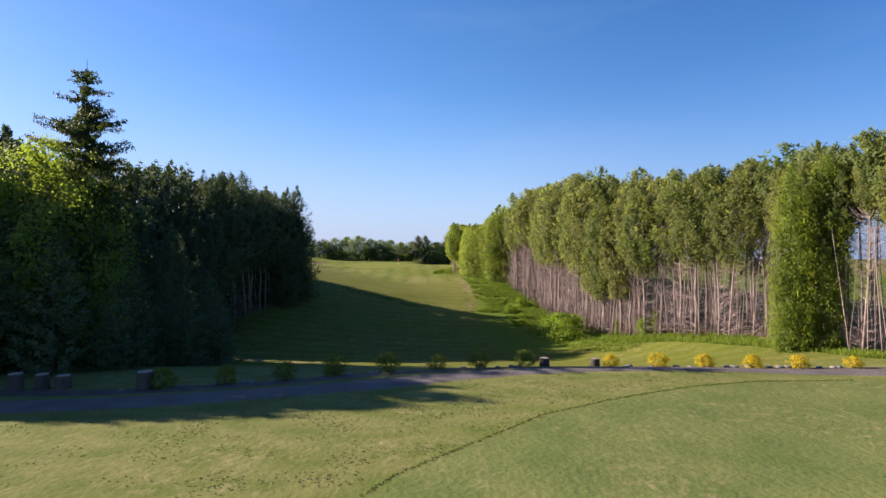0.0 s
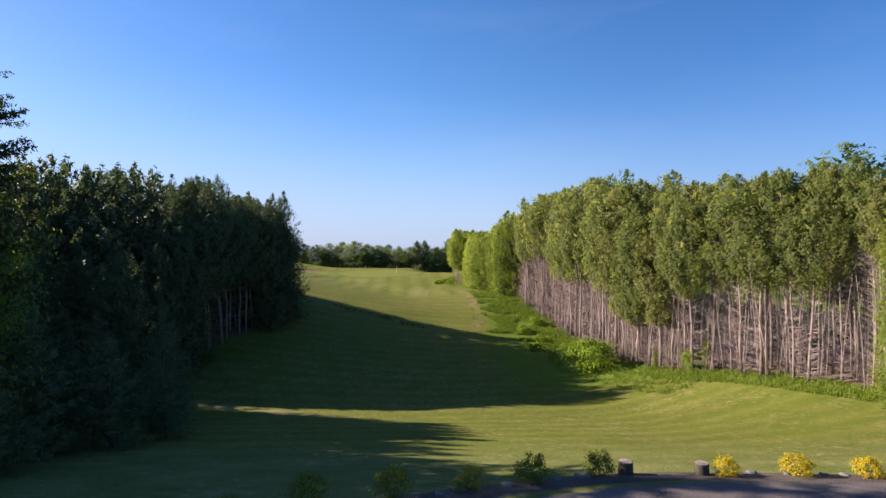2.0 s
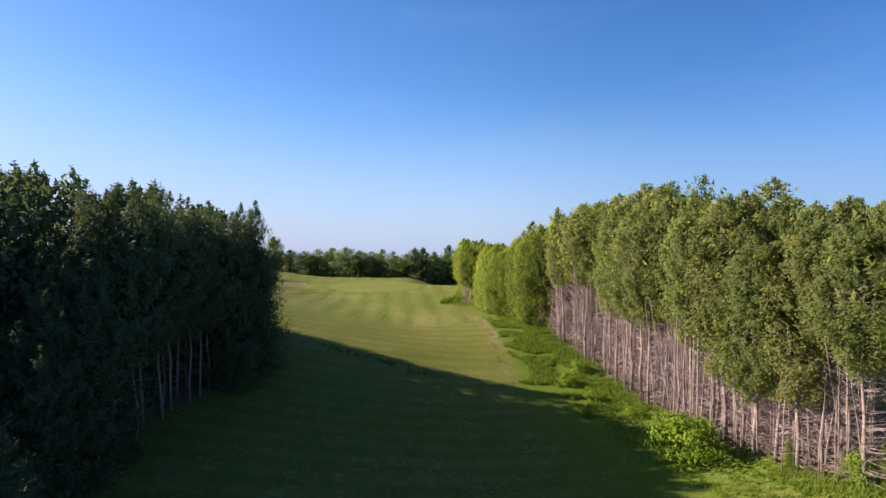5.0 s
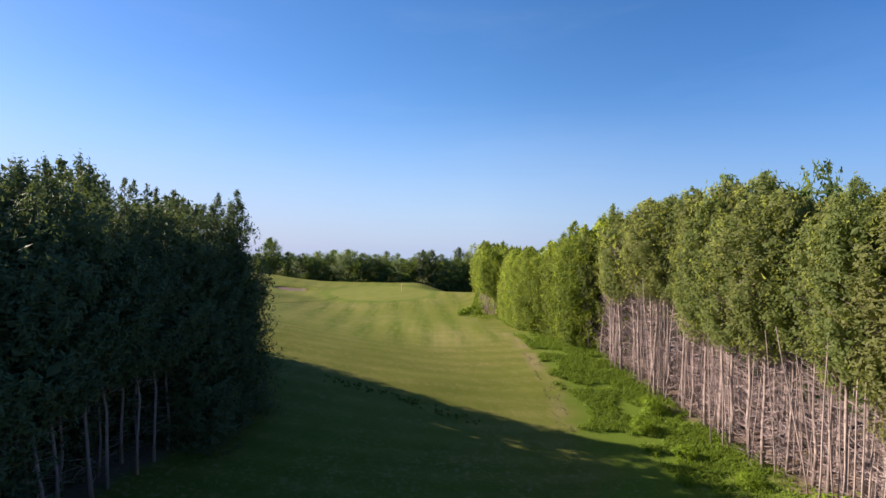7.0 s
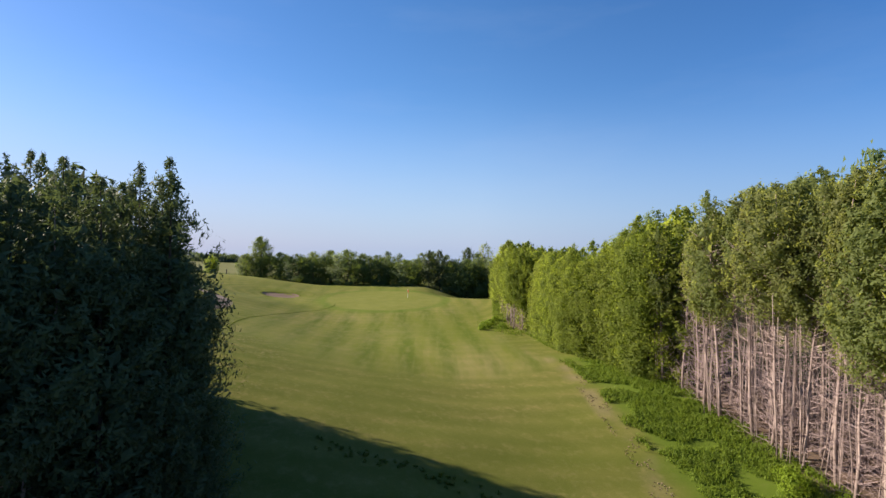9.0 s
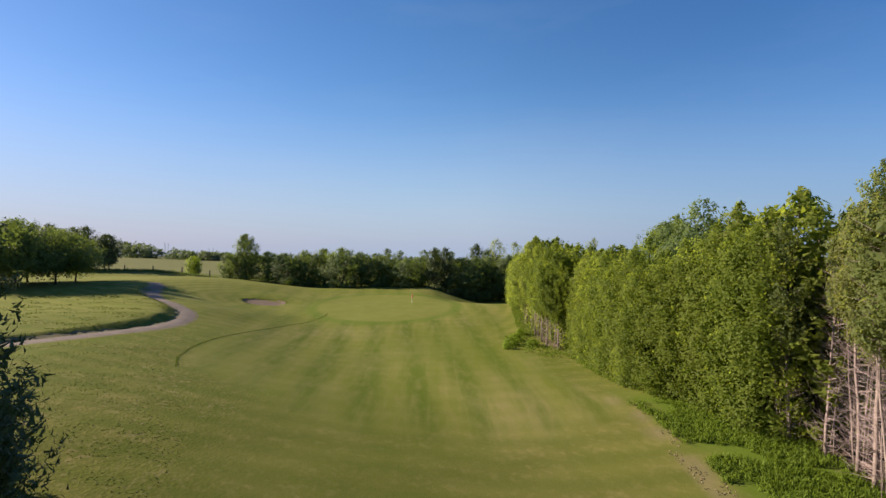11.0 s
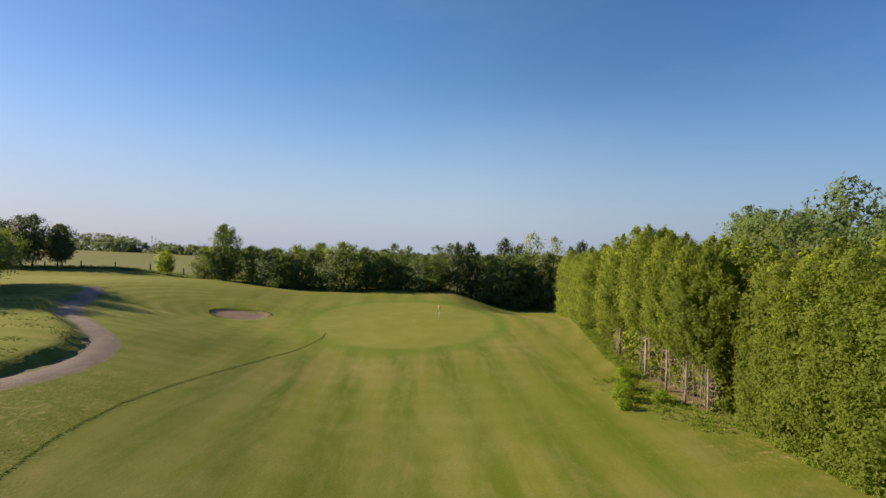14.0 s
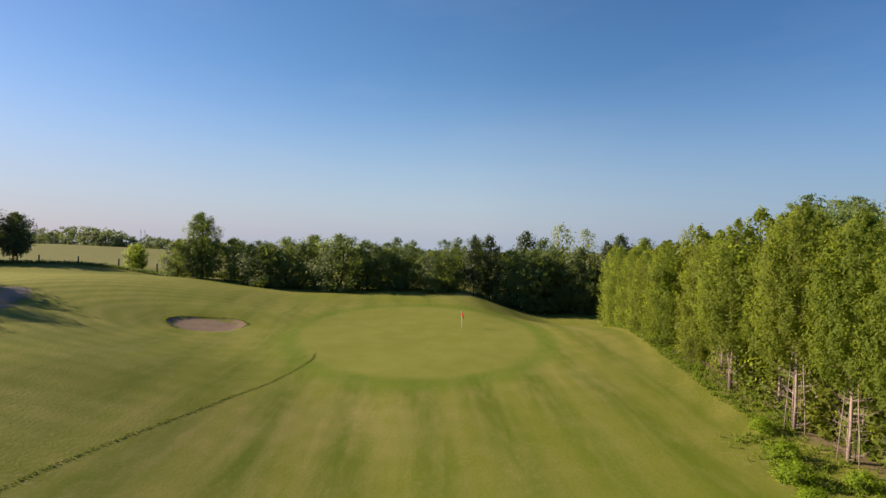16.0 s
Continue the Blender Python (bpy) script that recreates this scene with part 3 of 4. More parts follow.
# ---- trees ----
made = {}


def stand(kind, variant, builder, x, y, tall, turn=None, wide=1.0, drop=0.15, tilt=0.0):
    """A plant of that kind and variant, set on the land at its height; later ones share the first one's meshes."""
    key = (kind, variant)
    if key not in made:
        made[key] = (builder(variant), None)
    ob, used = made[key]
    s = tall / ob["tall"]
    m = pose(x, y, height(x, y) - drop, dice.gauss(0, tilt), dice.gauss(0, tilt), dice.uniform(0, 360) if turn is None else turn) @ Matrix.Diagonal((s * wide, s * wide, s, 1))
    if used is None:
        made[key] = (ob, True)
        ob.matrix_basis = m
        return ob
    kept = ob.matrix_basis.copy()
    ob.matrix_basis = Matrix.Identity(4)
    twin = copy_thing(ob, m)
    ob.matrix_basis = kept
    return twin


def plant_root(name, tall, label, category, group=""):
    ob = new(name)
    ob["tall"] = float(tall)
    return tagged(ob, label, category, group)


def limbs(rng, count, z0, z1, reach, radius, rise, pts=None, droop=0.0):
    """Thin limbs round a stem, bending upwards or drooping, each running out to a point."""
    verts, faces = [], []
    for i in range(count):
        z = rng.uniform(z0, z1)
        a = rng.uniform(0, 2 * math.pi)
        k = reach * rng.uniform(0.35, 1.0)
        x0 = y0 = 0.0
        if pts:
            t = z / pts[-1][2] * (len(pts) - 1)
            j = min(int(t), len(pts) - 2)
            f = t - j
            x0, y0 = pts[j][0] * (1 - f) + pts[j + 1][0] * f, pts[j][1] * (1 - f) + pts[j + 1][1] * f
        bend, lift = rng.uniform(-0.5, 0.5), rise + rng.normal(0, 0.28) * (radius < 0.04)
        line = [(x0, y0, z), (x0 + math.cos(a) * k * 0.5, y0 + math.sin(a) * k * 0.5, z + lift * k * 0.3), (x0 + math.cos(a + bend) * k, y0 + math.sin(a + bend) * k, z + lift * k - droop * k)]
        v, f = tube(line[:2] + [line[2]], (radius, radius * 0.7, radius * 0.2), 3, False)
        b = len(verts)
        verts += v[:6] + [line[2]]
        faces += [tuple(q + b for q in g) for g in f[:3]] + [(b + 3, b + 4, b + 6), (b + 4, b + 5, b + 6), (b + 5, b + 3, b + 6)]
    return verts, faces


def wood_tree(v):
    """A tall plantation cedar: pale bare stems with dead side twigs, leafy pointed head. Variants 0-4 in front, 5-9 thinner for the depth of the wood, 20-23 leafy lower down."""
    rng = np.random.default_rng(100 + v)
    near, back = v < 5 or v > 19, 7 < v < 20
    ob = plant_root("plantation_tree", 20, "tall slim plantation tree, pale bare trunk with dead twigs, leafy top", "tree", "trees of the plantation")
    pts, radii = stem(rng, 19.2, rng.uniform(0.10, 0.15), 0.1)
    trunk = soften(part("trunk", tube(pts, radii, 7), BARK, ob, "pale grey-pink bark"))
    for extra in range(4 if near else 1):
        rad = rng.uniform(0.03, 0.065)
        off = rng.uniform(-1.3, 1.3, 2) * (0.35 if extra == 2 else 1)
        lean = rng.normal(0, 0.13 if v < 20 else 0.07, 2)
        p2 = [(off[0] + lean[0] * i + rng.normal(0, 0.03), off[1] + lean[1] * i + rng.normal(0, 0.03), 2.4 * i - (0.4 if i == 0 else 0)) for i in range(6)]
        soften(part("side_stem", tube(p2, [rad * (1 - 0.12 * i) for i in range(6)], 6), BARK, ob))
    slim = near and v in (1, 3, 4)
    twigs = limbs(rng, 150 if v > 19 else 330 if near else 190 if not back else 60, 0.3, 16.0 if near and v < 20 else 11.5, 2.5, 0.017, rng.uniform(0.3, 0.7), pts, 0.0)
    tagged(part("deadwood", twigs, DEADWOOD, trunk, "bare dead grey twigs"), kind="stuff")
    low = (0.3 + 0.08 * (v % 2)) if v > 19 else (0.45, 0.64, 0.52, 0.74, 0.6)[v % 5] if v < 5 else (0.6, 0.7, 0.63, 0.74, 0.68)[v % 5]
    if slim:
        ks = [(0, 0.5), (0.12, 1.0), (0.4, 1.4), (0.65, 1.15), (0.85, 0.65), (0.95, 0.3), (1, 0.04)]
    else:
        ks = [(0, 1.0), (0.08, 1.8), (0.28, 2.3), (0.55, 2.25), (0.78, 1.75), (0.91, 1.05), (0.97, 0.45), (1, 0.03)]
    if v > 21:
        ks = [(0, 2.2), (0.06, 3.0), (0.3, 3.6), (0.6, 3.2), (0.8, 2.3), (0.92, 1.2), (1, 0.03)]
    o = outline_of(ks, rng.uniform(0, 6))
    count, each, size = (340, 66, 0.26) if v > 21 else (78, 54, 0.24) if slim else (210, 62, 0.25) if v > 19 else (130, 56, 0.24) if near else (84, 42, 0.34) if not back else (52, 28, 0.5)
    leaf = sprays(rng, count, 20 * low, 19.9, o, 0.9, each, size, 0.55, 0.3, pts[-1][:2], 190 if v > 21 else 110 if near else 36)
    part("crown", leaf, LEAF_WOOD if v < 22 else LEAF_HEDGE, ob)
    return ob


def hedge_tree(v):
    """A younger tree of the same wood, leafy down to the ground."""
    rng = np.random.default_rng(200 + v)
    near, back, broad = v < 4 or v > 9, 5 < v < 10, 1.5 if v > 9 else 1.0
    ob = plant_root("leafy_tree", 15, "bright green young tree leafy down to the grass", "tree", "leafy trees of the wood edge")
    pts, radii = stem(rng, 14.2, 0.14, 0.12)
    soften(part("trunk", tube(pts, radii, 6), BARK_DARK, ob))
    o = outline_of([(t, r * broad) for t, r in ((0, 1.7), (0.08, 2.1), (0.35, 2.2), (0.62, 2.05), (0.82, 1.6), (0.92, 1.0), (0.97, 0.45), (1, 0.03))], rng.uniform(0, 6))
    count, each, size = (340, 66, 0.22) if v > 9 else (270, 74, 0.2) if near else (110, 40, 0.34) if not back else (52, 26, 0.5)
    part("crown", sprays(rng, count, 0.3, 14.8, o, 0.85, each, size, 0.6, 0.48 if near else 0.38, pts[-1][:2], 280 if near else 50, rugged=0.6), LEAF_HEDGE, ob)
    return ob


def dark_tree(v):
    """A dark cedar of the shaded wood, with a ragged pointed top."""
    rng = np.random.default_rng(300 + v)
    near, close = v < 4, v > 7
    ob = plant_root("cedar_tree", 20, "dark green cedar with a ragged pointed top", "tree", "cedars of the shaded wood")
    bare = v == 2
    pts, radii = stem(rng, 19.6, 0.095 if bare else 0.15, 0.13 if bare else 0.1)
    trunk = soften(part("trunk", tube(pts, radii, 7), BARK if bare else BARK_DARK, ob))
    o = outline_of([(0, 2.6), (0.12, 2.85), (0.4, 2.7), (0.66, 2.0), (0.82, 1.25), (0.92, 0.65), (0.975, 0.28), (1, 0.03)], rng.uniform(0, 6))
    count, each, size = (420, 48, 0.29) if close else (180, 46, 0.31) if near else (105, 28, 0.46)
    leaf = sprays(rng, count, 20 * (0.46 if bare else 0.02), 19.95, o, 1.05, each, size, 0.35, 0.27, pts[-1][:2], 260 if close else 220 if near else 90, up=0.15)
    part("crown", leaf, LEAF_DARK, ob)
    if bare:
        tagged(part("deadwood", limbs(rng, 40, 1, 9, 1.6, 0.02, 0.2, pts, 0.1), DEADWOOD, trunk), kind="stuff")
    return ob


def spruce(v):
    rng = np.random.default_rng(400 + v)
    ob = plant_root("spruce_tree", 21, "tall dark spruce with drooping sparse boughs", "tree")
    pts, radii = stem(rng, 21, 0.26, 0.05, thin=0.05)
    trunk = soften(part("trunk", tube(pts, radii, 8), BARK_DARK, ob))
    boughs, spots, z = [], [], 2.0
    while z < 20.6:
        t = z / 21
        for i in range(6 if t < 0.85 else 4):
            a, k = rng.uniform(0, 6.28), min(4.6, (1 - t) ** 0.62 * 6.4) * rng.uniform(0.5, 1.2) + 0.15
            h = z + rng.uniform(-0.2, 0.2)
            line = [(0, 0, h), (math.cos(a) * k * 0.55, math.sin(a) * k * 0.55, h - 0.2 * k), (math.cos(a) * k, math.sin(a) * k, h - 0.06 * k)]
            boughs.append(tube(line, (0.05, 0.035, 0.012), 3, False))
            for s in np.linspace(0.15, 1.03, max(3, int(k * 3.4))):
                spots.append((math.cos(a) * k * s, math.sin(a) * k * s, h - 0.5 * k * s + 0.44 * k * s * s - 0.1, 0.13 + 0.17 * min(1, k / 1.6) * (1.15 - 0.6 * s), 0, 0))
        z += 0.5 if t > 0.5 else 0.62
    part("branchwood", joined(boughs), BARK_DARK, trunk)
    part("crown", leaves(rng, spots, 15, 0.34, 0.32, 0.1), LEAF_SPRUCE, ob)
    return ob


def broad_tree(name, label, leaf, tall, wide, low, seed, clumps=90, each=30, size=0.4, group="", rise=0.5, stems=1):
    def build(v):
        rng = np.random.default_rng(seed + v)
        ob = plant_root(name, tall, label, "tree", group)
        for i in range(stems):
            pts, radii = stem(rng, tall * 0.8, tall * (0.017 if i == 0 else 0.011), 0.12 if i == 0 else 0.3)
            trunk = soften(part("trunk", tube(pts, radii, 7), BARK_DARK, ob))
        part("branchwood", limbs(rng, 26, tall * low * 0.9, tall * 0.75, wide * 0.85, 0.06, 0.8, pts), BARK_DARK, trunk)
        ks = [(0, 0.7 * wide), (0.12, 1.02 * wide), (0.4, 1.15 * wide), (0.68, 1.08 * wide), (0.85, 0.8 * wide), (0.95, 0.45 * wide), (1, 0.12 * wide)]
        o = outline_of(ks, rng.uniform(0, 6))
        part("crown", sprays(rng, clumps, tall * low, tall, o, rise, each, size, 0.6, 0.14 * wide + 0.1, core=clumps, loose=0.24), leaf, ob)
        return ob
    return build


def shrub(name, label, leaf, tall, wide, seed, clumps=40, each=18, size=0.11, category="shrub", group=""):
    def build(v):
        rng = np.random.default_rng(seed + v)
        ob = plant_root(name, tall, label, category, group)
        part("stems", limbs(rng, 14, 0, 0.1 * tall, wide * 0.9, 0.012 * tall, 1.1), BARK_DARK, ob)
        o = outline_of([(0, 0.7 * wide), (0.3, wide), (0.65, 0.9 * wide), (0.88, 0.6 * wide), (1, 0.25 * wide)], rng.uniform(0, 6))
        spots = crown_spots(rng, clumps, 0.1 * tall, tall * 0.95, o, (0.2 * wide, 0.38 * wide), 0.55)
        part("foliage", leaves(rng, spots, each, size), leaf, ob)
        return ob
    return build


RIGHT_TOP = [(30, 17.6), (46, 17.6), (60, 16.4), (72, 16.2), (85, 17.0), (97, 18.3), (107, 18.2), (118, 17.4), (127, 16.2), (133, 14.2), (150, 13.4), (163, 14.8), (180, 13.8), (200, 12.2), (240, 11.5)]


# tops of the shaded wood across the ride, for trees 30 m from the axis
CAP = [(15, 1), (21, 5), (23.8, 6.9), (24.6, 9.2), (25.7, 11.2), (27, 12.3), (28.1, 13.3), (29.3, 15.0), (30.2, 15.2), (31.0, 14.6), (32.5, 14.6), (34.5, 16.5), (38, 17.5), (46, 14), (50, 12), (54, 10.3), (58, 9.4), (59.2, 5), (59.8, -6.5), (62.5, -6.5), (63.1, 0), (65, 6), (70, 10.3), (72, 12.7), (74, 15.5), (76, 18), (110, 30)]


def cap(x, y):
    return knots(y + math.tan(sa) * (x + 29.5), CAP) + 0.479 * (-30 - x)


def plant_woods():
    # the plantation and the leafy edge beyond it
    for row in range(4):
        y = 26.0 + row * 0.6
        while y < 206:
            x = knots(y, RIGHT_EDGE) + 0.6 + row * 2.3 + dice.uniform(-0.6, 0.6) + (dice.uniform(-0.3, 0.7) if y > 160 else 0)
            slope = (knots(y + 2, RIGHT_EDGE) - knots(y - 2, RIGHT_EDGE)) / 4
            top = knots(y, RIGHT_TOP) + dice.uniform(-1.0, 0.8) + 2.8 * noise.noise((x * 0.14, y * 0.14, 5)) - (0.8 if row == 0 else 0)
            tall = top - height(x, y)
            leafy = 119.8 + dice.uniform(-1, 1) < y < 150 or y > 178 or (row > 0 and y > 150)
            if y > 150 and row == 0:
                y += 1.5
                continue
            if y > 160 and row < 3:
                tall += dice.uniform(-1.8, 0.2)
            if row == 0:
                v = dice.randrange(4) if leafy else dice.choice((20, 21, 0, 2, 0)) if 71 < y < 84 else dice.choice((0, 1, 3, 0, 2, 4, 2) if y > 90 else (0, 1, 3, 1, 3, 4, 2))
            elif row == 1:
                v = 4 + dice.randrange(2) if leafy else 5 + dice.randrange(3)
            else:
                v = 6 + dice.randrange(2) if leafy else 8 + dice.randrange(2)
            if not leafy and row == 0:
                tall += 0.5 if v in (0, 2, 20, 21, 22, 23) else -1.6
            stand("hedge" if leafy else "wood", v, hedge_tree if leafy else wood_tree, x, y, tall, wide=dice.uniform(0.85, 1.15) * (1.3 if y > 150 and row == 1 else 1.25 if leafy else 1.2 if v in (0, 2, 20, 21, 22, 23) else 1), tilt=0.6 if leafy or v > 21 else 1.7)
            y += (1.9 if row < 2 else 2.5) * (1.55 if y > 150 and row < 2 else 1.25 if y > 118 else 1) / math.sqrt(1 + slope * slope) * dice.uniform(0.75, 1.25)
    # the far edge: broad heads over pale stems, then trees leafy to the grass
    for x, y, top, half in ((3.2, 152.6, 13.6, 2.4), (3.3, 156.2, 14.4, 2.6), (3.3, 160.6, 15.1, 2.8), (4.8, 164.2, 14.4, 2.6), (3.6, 168.2, 14.2, 3.0), (5.4, 172.6, 13.0, 2.5), (5.6, 154.4, 13.0, 2.9), (6.0, 158.6, 14.2, 3.0), (6.4, 162.6, 14.6, 3.0), (4.4, 151.0, 12.8, 2.6)):
        tall = top - height(x, y)
        stand("wood", dice.choice((22, 23)), wood_tree, x, y, tall, wide=half / 3.6 * 20 / tall, tilt=0.5)
    for x, y, top, half in ((6.2, 177.5, 12.6, 2.3), (5.8, 183.6, 12.1, 2.8), (5.9, 190, 11.3, 2.3), (6.7, 195.5, 11.4, 2.4), (7.5, 201, 11.6, 2.6), (8.9, 206.5, 11.4, 2.6)):
        tall = top - height(x, y)
        stand("hedge", dice.choice((10, 11)), hedge_tree, x, y, tall, wide=half / 3.3 * 15 / tall, tilt=0.5)
    # the shaded wood: a clump by the tee, a ride through which the sun falls, then the main wood
    deep = []
    for row in range(15):
        y = 24.0 + row * 0.5
        while y < 104.5:
            x = knots(y, LEFT_EDGE) - 1.2 - row * 2.4 + dice.uniform(-0.6, 0.6)
            ride = y + math.tan(sa) * (x + 29.5)
            if ride < 42.5:
                top = 12.6 if y - 0.28 * (x + 24) > 33.6 else 10.6 if x > -29.5 else 13.6
            else:
                top = 5.5 if ride < 55 else 8.0 if ride < 60.3 else (17.9 if y < 78 else 17.5) + (1.8 if x < -40 else 0)
            if x < -44 and ride < 58:
                top = 19.8 if x > -47 else 21.0
            front = y - 0.28 * (x + 24) > 33.6 or (x < -26.4 and y > 28.2 + 0.12 * (x + 27))
            if front and (row < 6 or ride < 60 or (63 < ride < 86 and row < 13)) and (y < 95.5 or x < -26.6 - 0.85 * (y - 95.5)):
                top += (dice.uniform(-1.5, 1.3) + 1.4 * noise.noise((x * 0.2, y * 0.2, 8))) * (0.7 if y > 92 else 1.25)
                top = min(top, cap(x, y) + dice.uniform(-0.5, 0.3), 16.4 if 80 < y < 91 and x > -34 else 99)
                if top - height(x, y) < 2.0:
                    y += 1.5
                    continue
                near = row == 0 or (y > 92 and row < 3)
                if row > 2 and not near and not (x > -49 and 40 < ride < 62):
                    deep.append((x, y, top - height(x, y)))
                    y += 2.6 * dice.uniform(0.75, 1.25)
                    continue
                v = 2 if row < 2 and 73 < y < 87 and dice.random() < 0.95 else dice.choice((0, 1, 3)) if near else 4 + dice.randrange(3)
                if near and y > 78 and v != 2:
                    v = 9 if v == 1 else 8
                stand("dark", v, dark_tree, x, y, top - height(x, y) - 0.3 * max(0, y - 91), wide=dice.uniform(1.15, 1.4) * (1.04 if y > 88 else 1), tilt=2.6 if v == 2 else 0.8)
            y += (1.9 if row < 2 else 2.6 if row < 7 else 3.2) * dice.uniform(0.75, 1.25)
    # the deep of the wood behind the tee, grown close
    for x in (-38.0, -41.0, -44.5, -48.0):
        ride = 22.2
        while ride < 59.6:
            y = ride - math.tan(sa) * (x + 29.5)
            need = min(21.0, 9.0 + 2.0 * (ride - 22)) if ride < 32 else 15.0 if ride < 39.5 else 18.0
            if ride < 39.5 or x < -44:
                x1 = x + dice.uniform(-0.5, 0.5)
                tall = min(need + dice.uniform(-0.6, 0.8) + 0.2 * (-38 - x), cap(x1, y) + dice.uniform(-0.4, 0.3)) - height(x1, y)
                if tall > 3:
                    deep.append((x1, y, tall))
            ride += 1.9 * dice.uniform(0.85, 1.15)
    rng, stems, tones = np.random.default_rng(390), [], []
    crowns = []
    for i in range(6):
        o = outline_of([(0, 2.3), (0.12, 2.6), (0.45, 2.6), (0.68, 2.35), (0.85, 1.75), (0.94, 1.0), (1, 0.05)], rng.uniform(0, 6))
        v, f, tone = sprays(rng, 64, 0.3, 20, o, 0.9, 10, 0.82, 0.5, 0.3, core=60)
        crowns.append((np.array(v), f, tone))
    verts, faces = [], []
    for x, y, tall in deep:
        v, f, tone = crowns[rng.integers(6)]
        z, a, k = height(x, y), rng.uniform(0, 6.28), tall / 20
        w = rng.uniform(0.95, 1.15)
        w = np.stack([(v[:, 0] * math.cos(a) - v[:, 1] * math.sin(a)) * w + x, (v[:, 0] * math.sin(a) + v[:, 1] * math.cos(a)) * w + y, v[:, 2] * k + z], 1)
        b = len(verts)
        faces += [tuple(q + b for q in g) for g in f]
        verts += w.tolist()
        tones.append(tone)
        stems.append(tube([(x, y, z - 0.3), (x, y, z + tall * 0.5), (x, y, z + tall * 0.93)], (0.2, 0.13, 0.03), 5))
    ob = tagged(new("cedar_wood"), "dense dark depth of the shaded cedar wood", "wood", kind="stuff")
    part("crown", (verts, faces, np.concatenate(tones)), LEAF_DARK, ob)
    part("trunk", joined(stems), BARK_DARK, ob)


plant_woods()
for i in range(13):
    x = -32.5 - 1.7 * i
    y = 103.4 - 0.23 * (x + 32)
    stand("dark", 4 + i % 3, dark_tree, x, y, min(20.8, 16.8 + 0.36 * (-32 - x)) + dice.uniform(-0.3, 0.3) - height(x, y), wide=1.3)
stand("hedge", 1, hedge_tree, 31.4, 46.8, 17.2, wide=0.75)
stand("hedge", 3, hedge_tree, 33.8, 46.4, 17.8, wide=0.75)
stand("hedge", 0, hedge_tree, 27.2, 66, 3.6)
stand("hedge", 2, hedge_tree, 24.2, 72, 2.6)
for x, y, tall, w in ((-18.4, 43, 5.0, 2.3), (-19.6, 39.6, 6.5, 2.1), (-20.8, 46.5, 7, 1.9), (-22.6, 50.5, 8.5, 1.7), (-21.2, 36.5, 7.5, 1.9), (-24.2, 54.5, 10, 1.5), (-20.4, 32.8, 5.5, 2.1), (-23, 30.6, 8.5, 1.9), (-26.4, 30.4, 11.5, 1.4), (-22.6, 42.5, 8, 1.8)):
    stand("dark", dice.choice((0, 1, 3)), dark_tree, x, y, tall, wide=w)
stand("spruce", 0, spruce, -26.2, 38, 22.6, wide=0.95)
stand("spruce", 0, spruce, -30.4, 52, 8.4 - height(-30.4, 52), turn=200, wide=0.9)
maple = broad_tree("maple_tree", "light green maple in fresh leaf before a dark spruce", LEAF_MAPLE, 15, 4.2, 0.04, 500, 300, 80, 0.22, rise=0.7)
stand("maple", 0, maple, -26.6, 34.6, 15.4, wide=1.05)

# hedgerow behind the green: round multi-stemmed trees, open below, with bushes between
row_tree = broad_tree("hedgerow_tree", "round dark green hedgerow tree behind the putting green", LEAF_FAR, 10.5, 3.7, 0.06, 520, 150, 52, 0.36, "trees of the hedgerow", stems=3)
HEDGEROW = [(-70.8, 235, 10.6, 2.6), (-60.5, 238, 11.0, 3.7), (-53.5, 233, 10.6, 3.8), (-48.9, 235, 11.3, 3.4), (-43.7, 236, 11.6, 3.5), (-37.4, 231, 11.9, 4.4), (-32.6, 235, 10.8, 3.7), (-28.0, 236, 10.4, 4.0),
            (-24.2, 235, 10.2, 3.3), (-18.5, 231, 9.0, 3.8), (-14.5, 236, 9.6, 3.5), (-2.8, 231, 9.2, 4.3), (1.0, 230, 9.2, 4.3), (6.4, 243, 11.4, 3.8), (5.5, 232, 9.4, 4.2), (10.5, 230, 9.6, 4.2), (18.5, 231, 10.4, 4.0), (24.0, 231, 11.6, 3.2)]
for i, (x, y, top, half) in enumerate(HEDGEROW):
    tall = (top - height(x, y)) * 1.06
    stand("row", i % 5, row_tree, x, y, tall, wide=1.1 * half / 3.7 * 10.5 / tall)
thicket = shrub("hedgerow_bush", "low dark bush under the hedgerow trees", LEAF_FAR, 3.2, 2.2, 660, 40, 26, 0.34, "bush", "bushes of the hedgerow")
for i, x in enumerate((-51.5, -46.5, -9, -5.5, -1, 3, 7.5, 12, 15.5, 20)):
    y = 232.5 + dice.uniform(-1.5, 2.5)
    stand("thicket", i % 3, thicket, x + dice.uniform(-0.8, 0.8), y, (dice.uniform(1.8, 3.2) if x < -8 else dice.uniform(3.6, 6.0)) + (0 if x > -56 else -0.6), wide=dice.uniform(0.9, 1.3))
poplar = broad_tree("poplar_tree", "tall dense green tree standing over the hedgerow", LEAF_FAR, 13, 3.2, 0.06, 540, 210, 56, 0.34)
stand("poplar", 0, poplar, -66.4, 236, 16.7 - height(-66.4, 236), wide=1.02)
small = broad_tree("small_tree", "small round light green tree by the field fence", LEAF_MAPLE, 5.4, 2.0, 0.06, 545, 130, 50, 0.24)
stand("small", 0, small, -91.2, 258, 9.7 - height(-91.2, 258))
knoll = broad_tree("knoll_tree", "spreading dark green tree on the grassy knoll", LEAF_FAR, 10.5, 4.8, 0.32, 550, 200, 52, 0.36, "trees on the knoll")
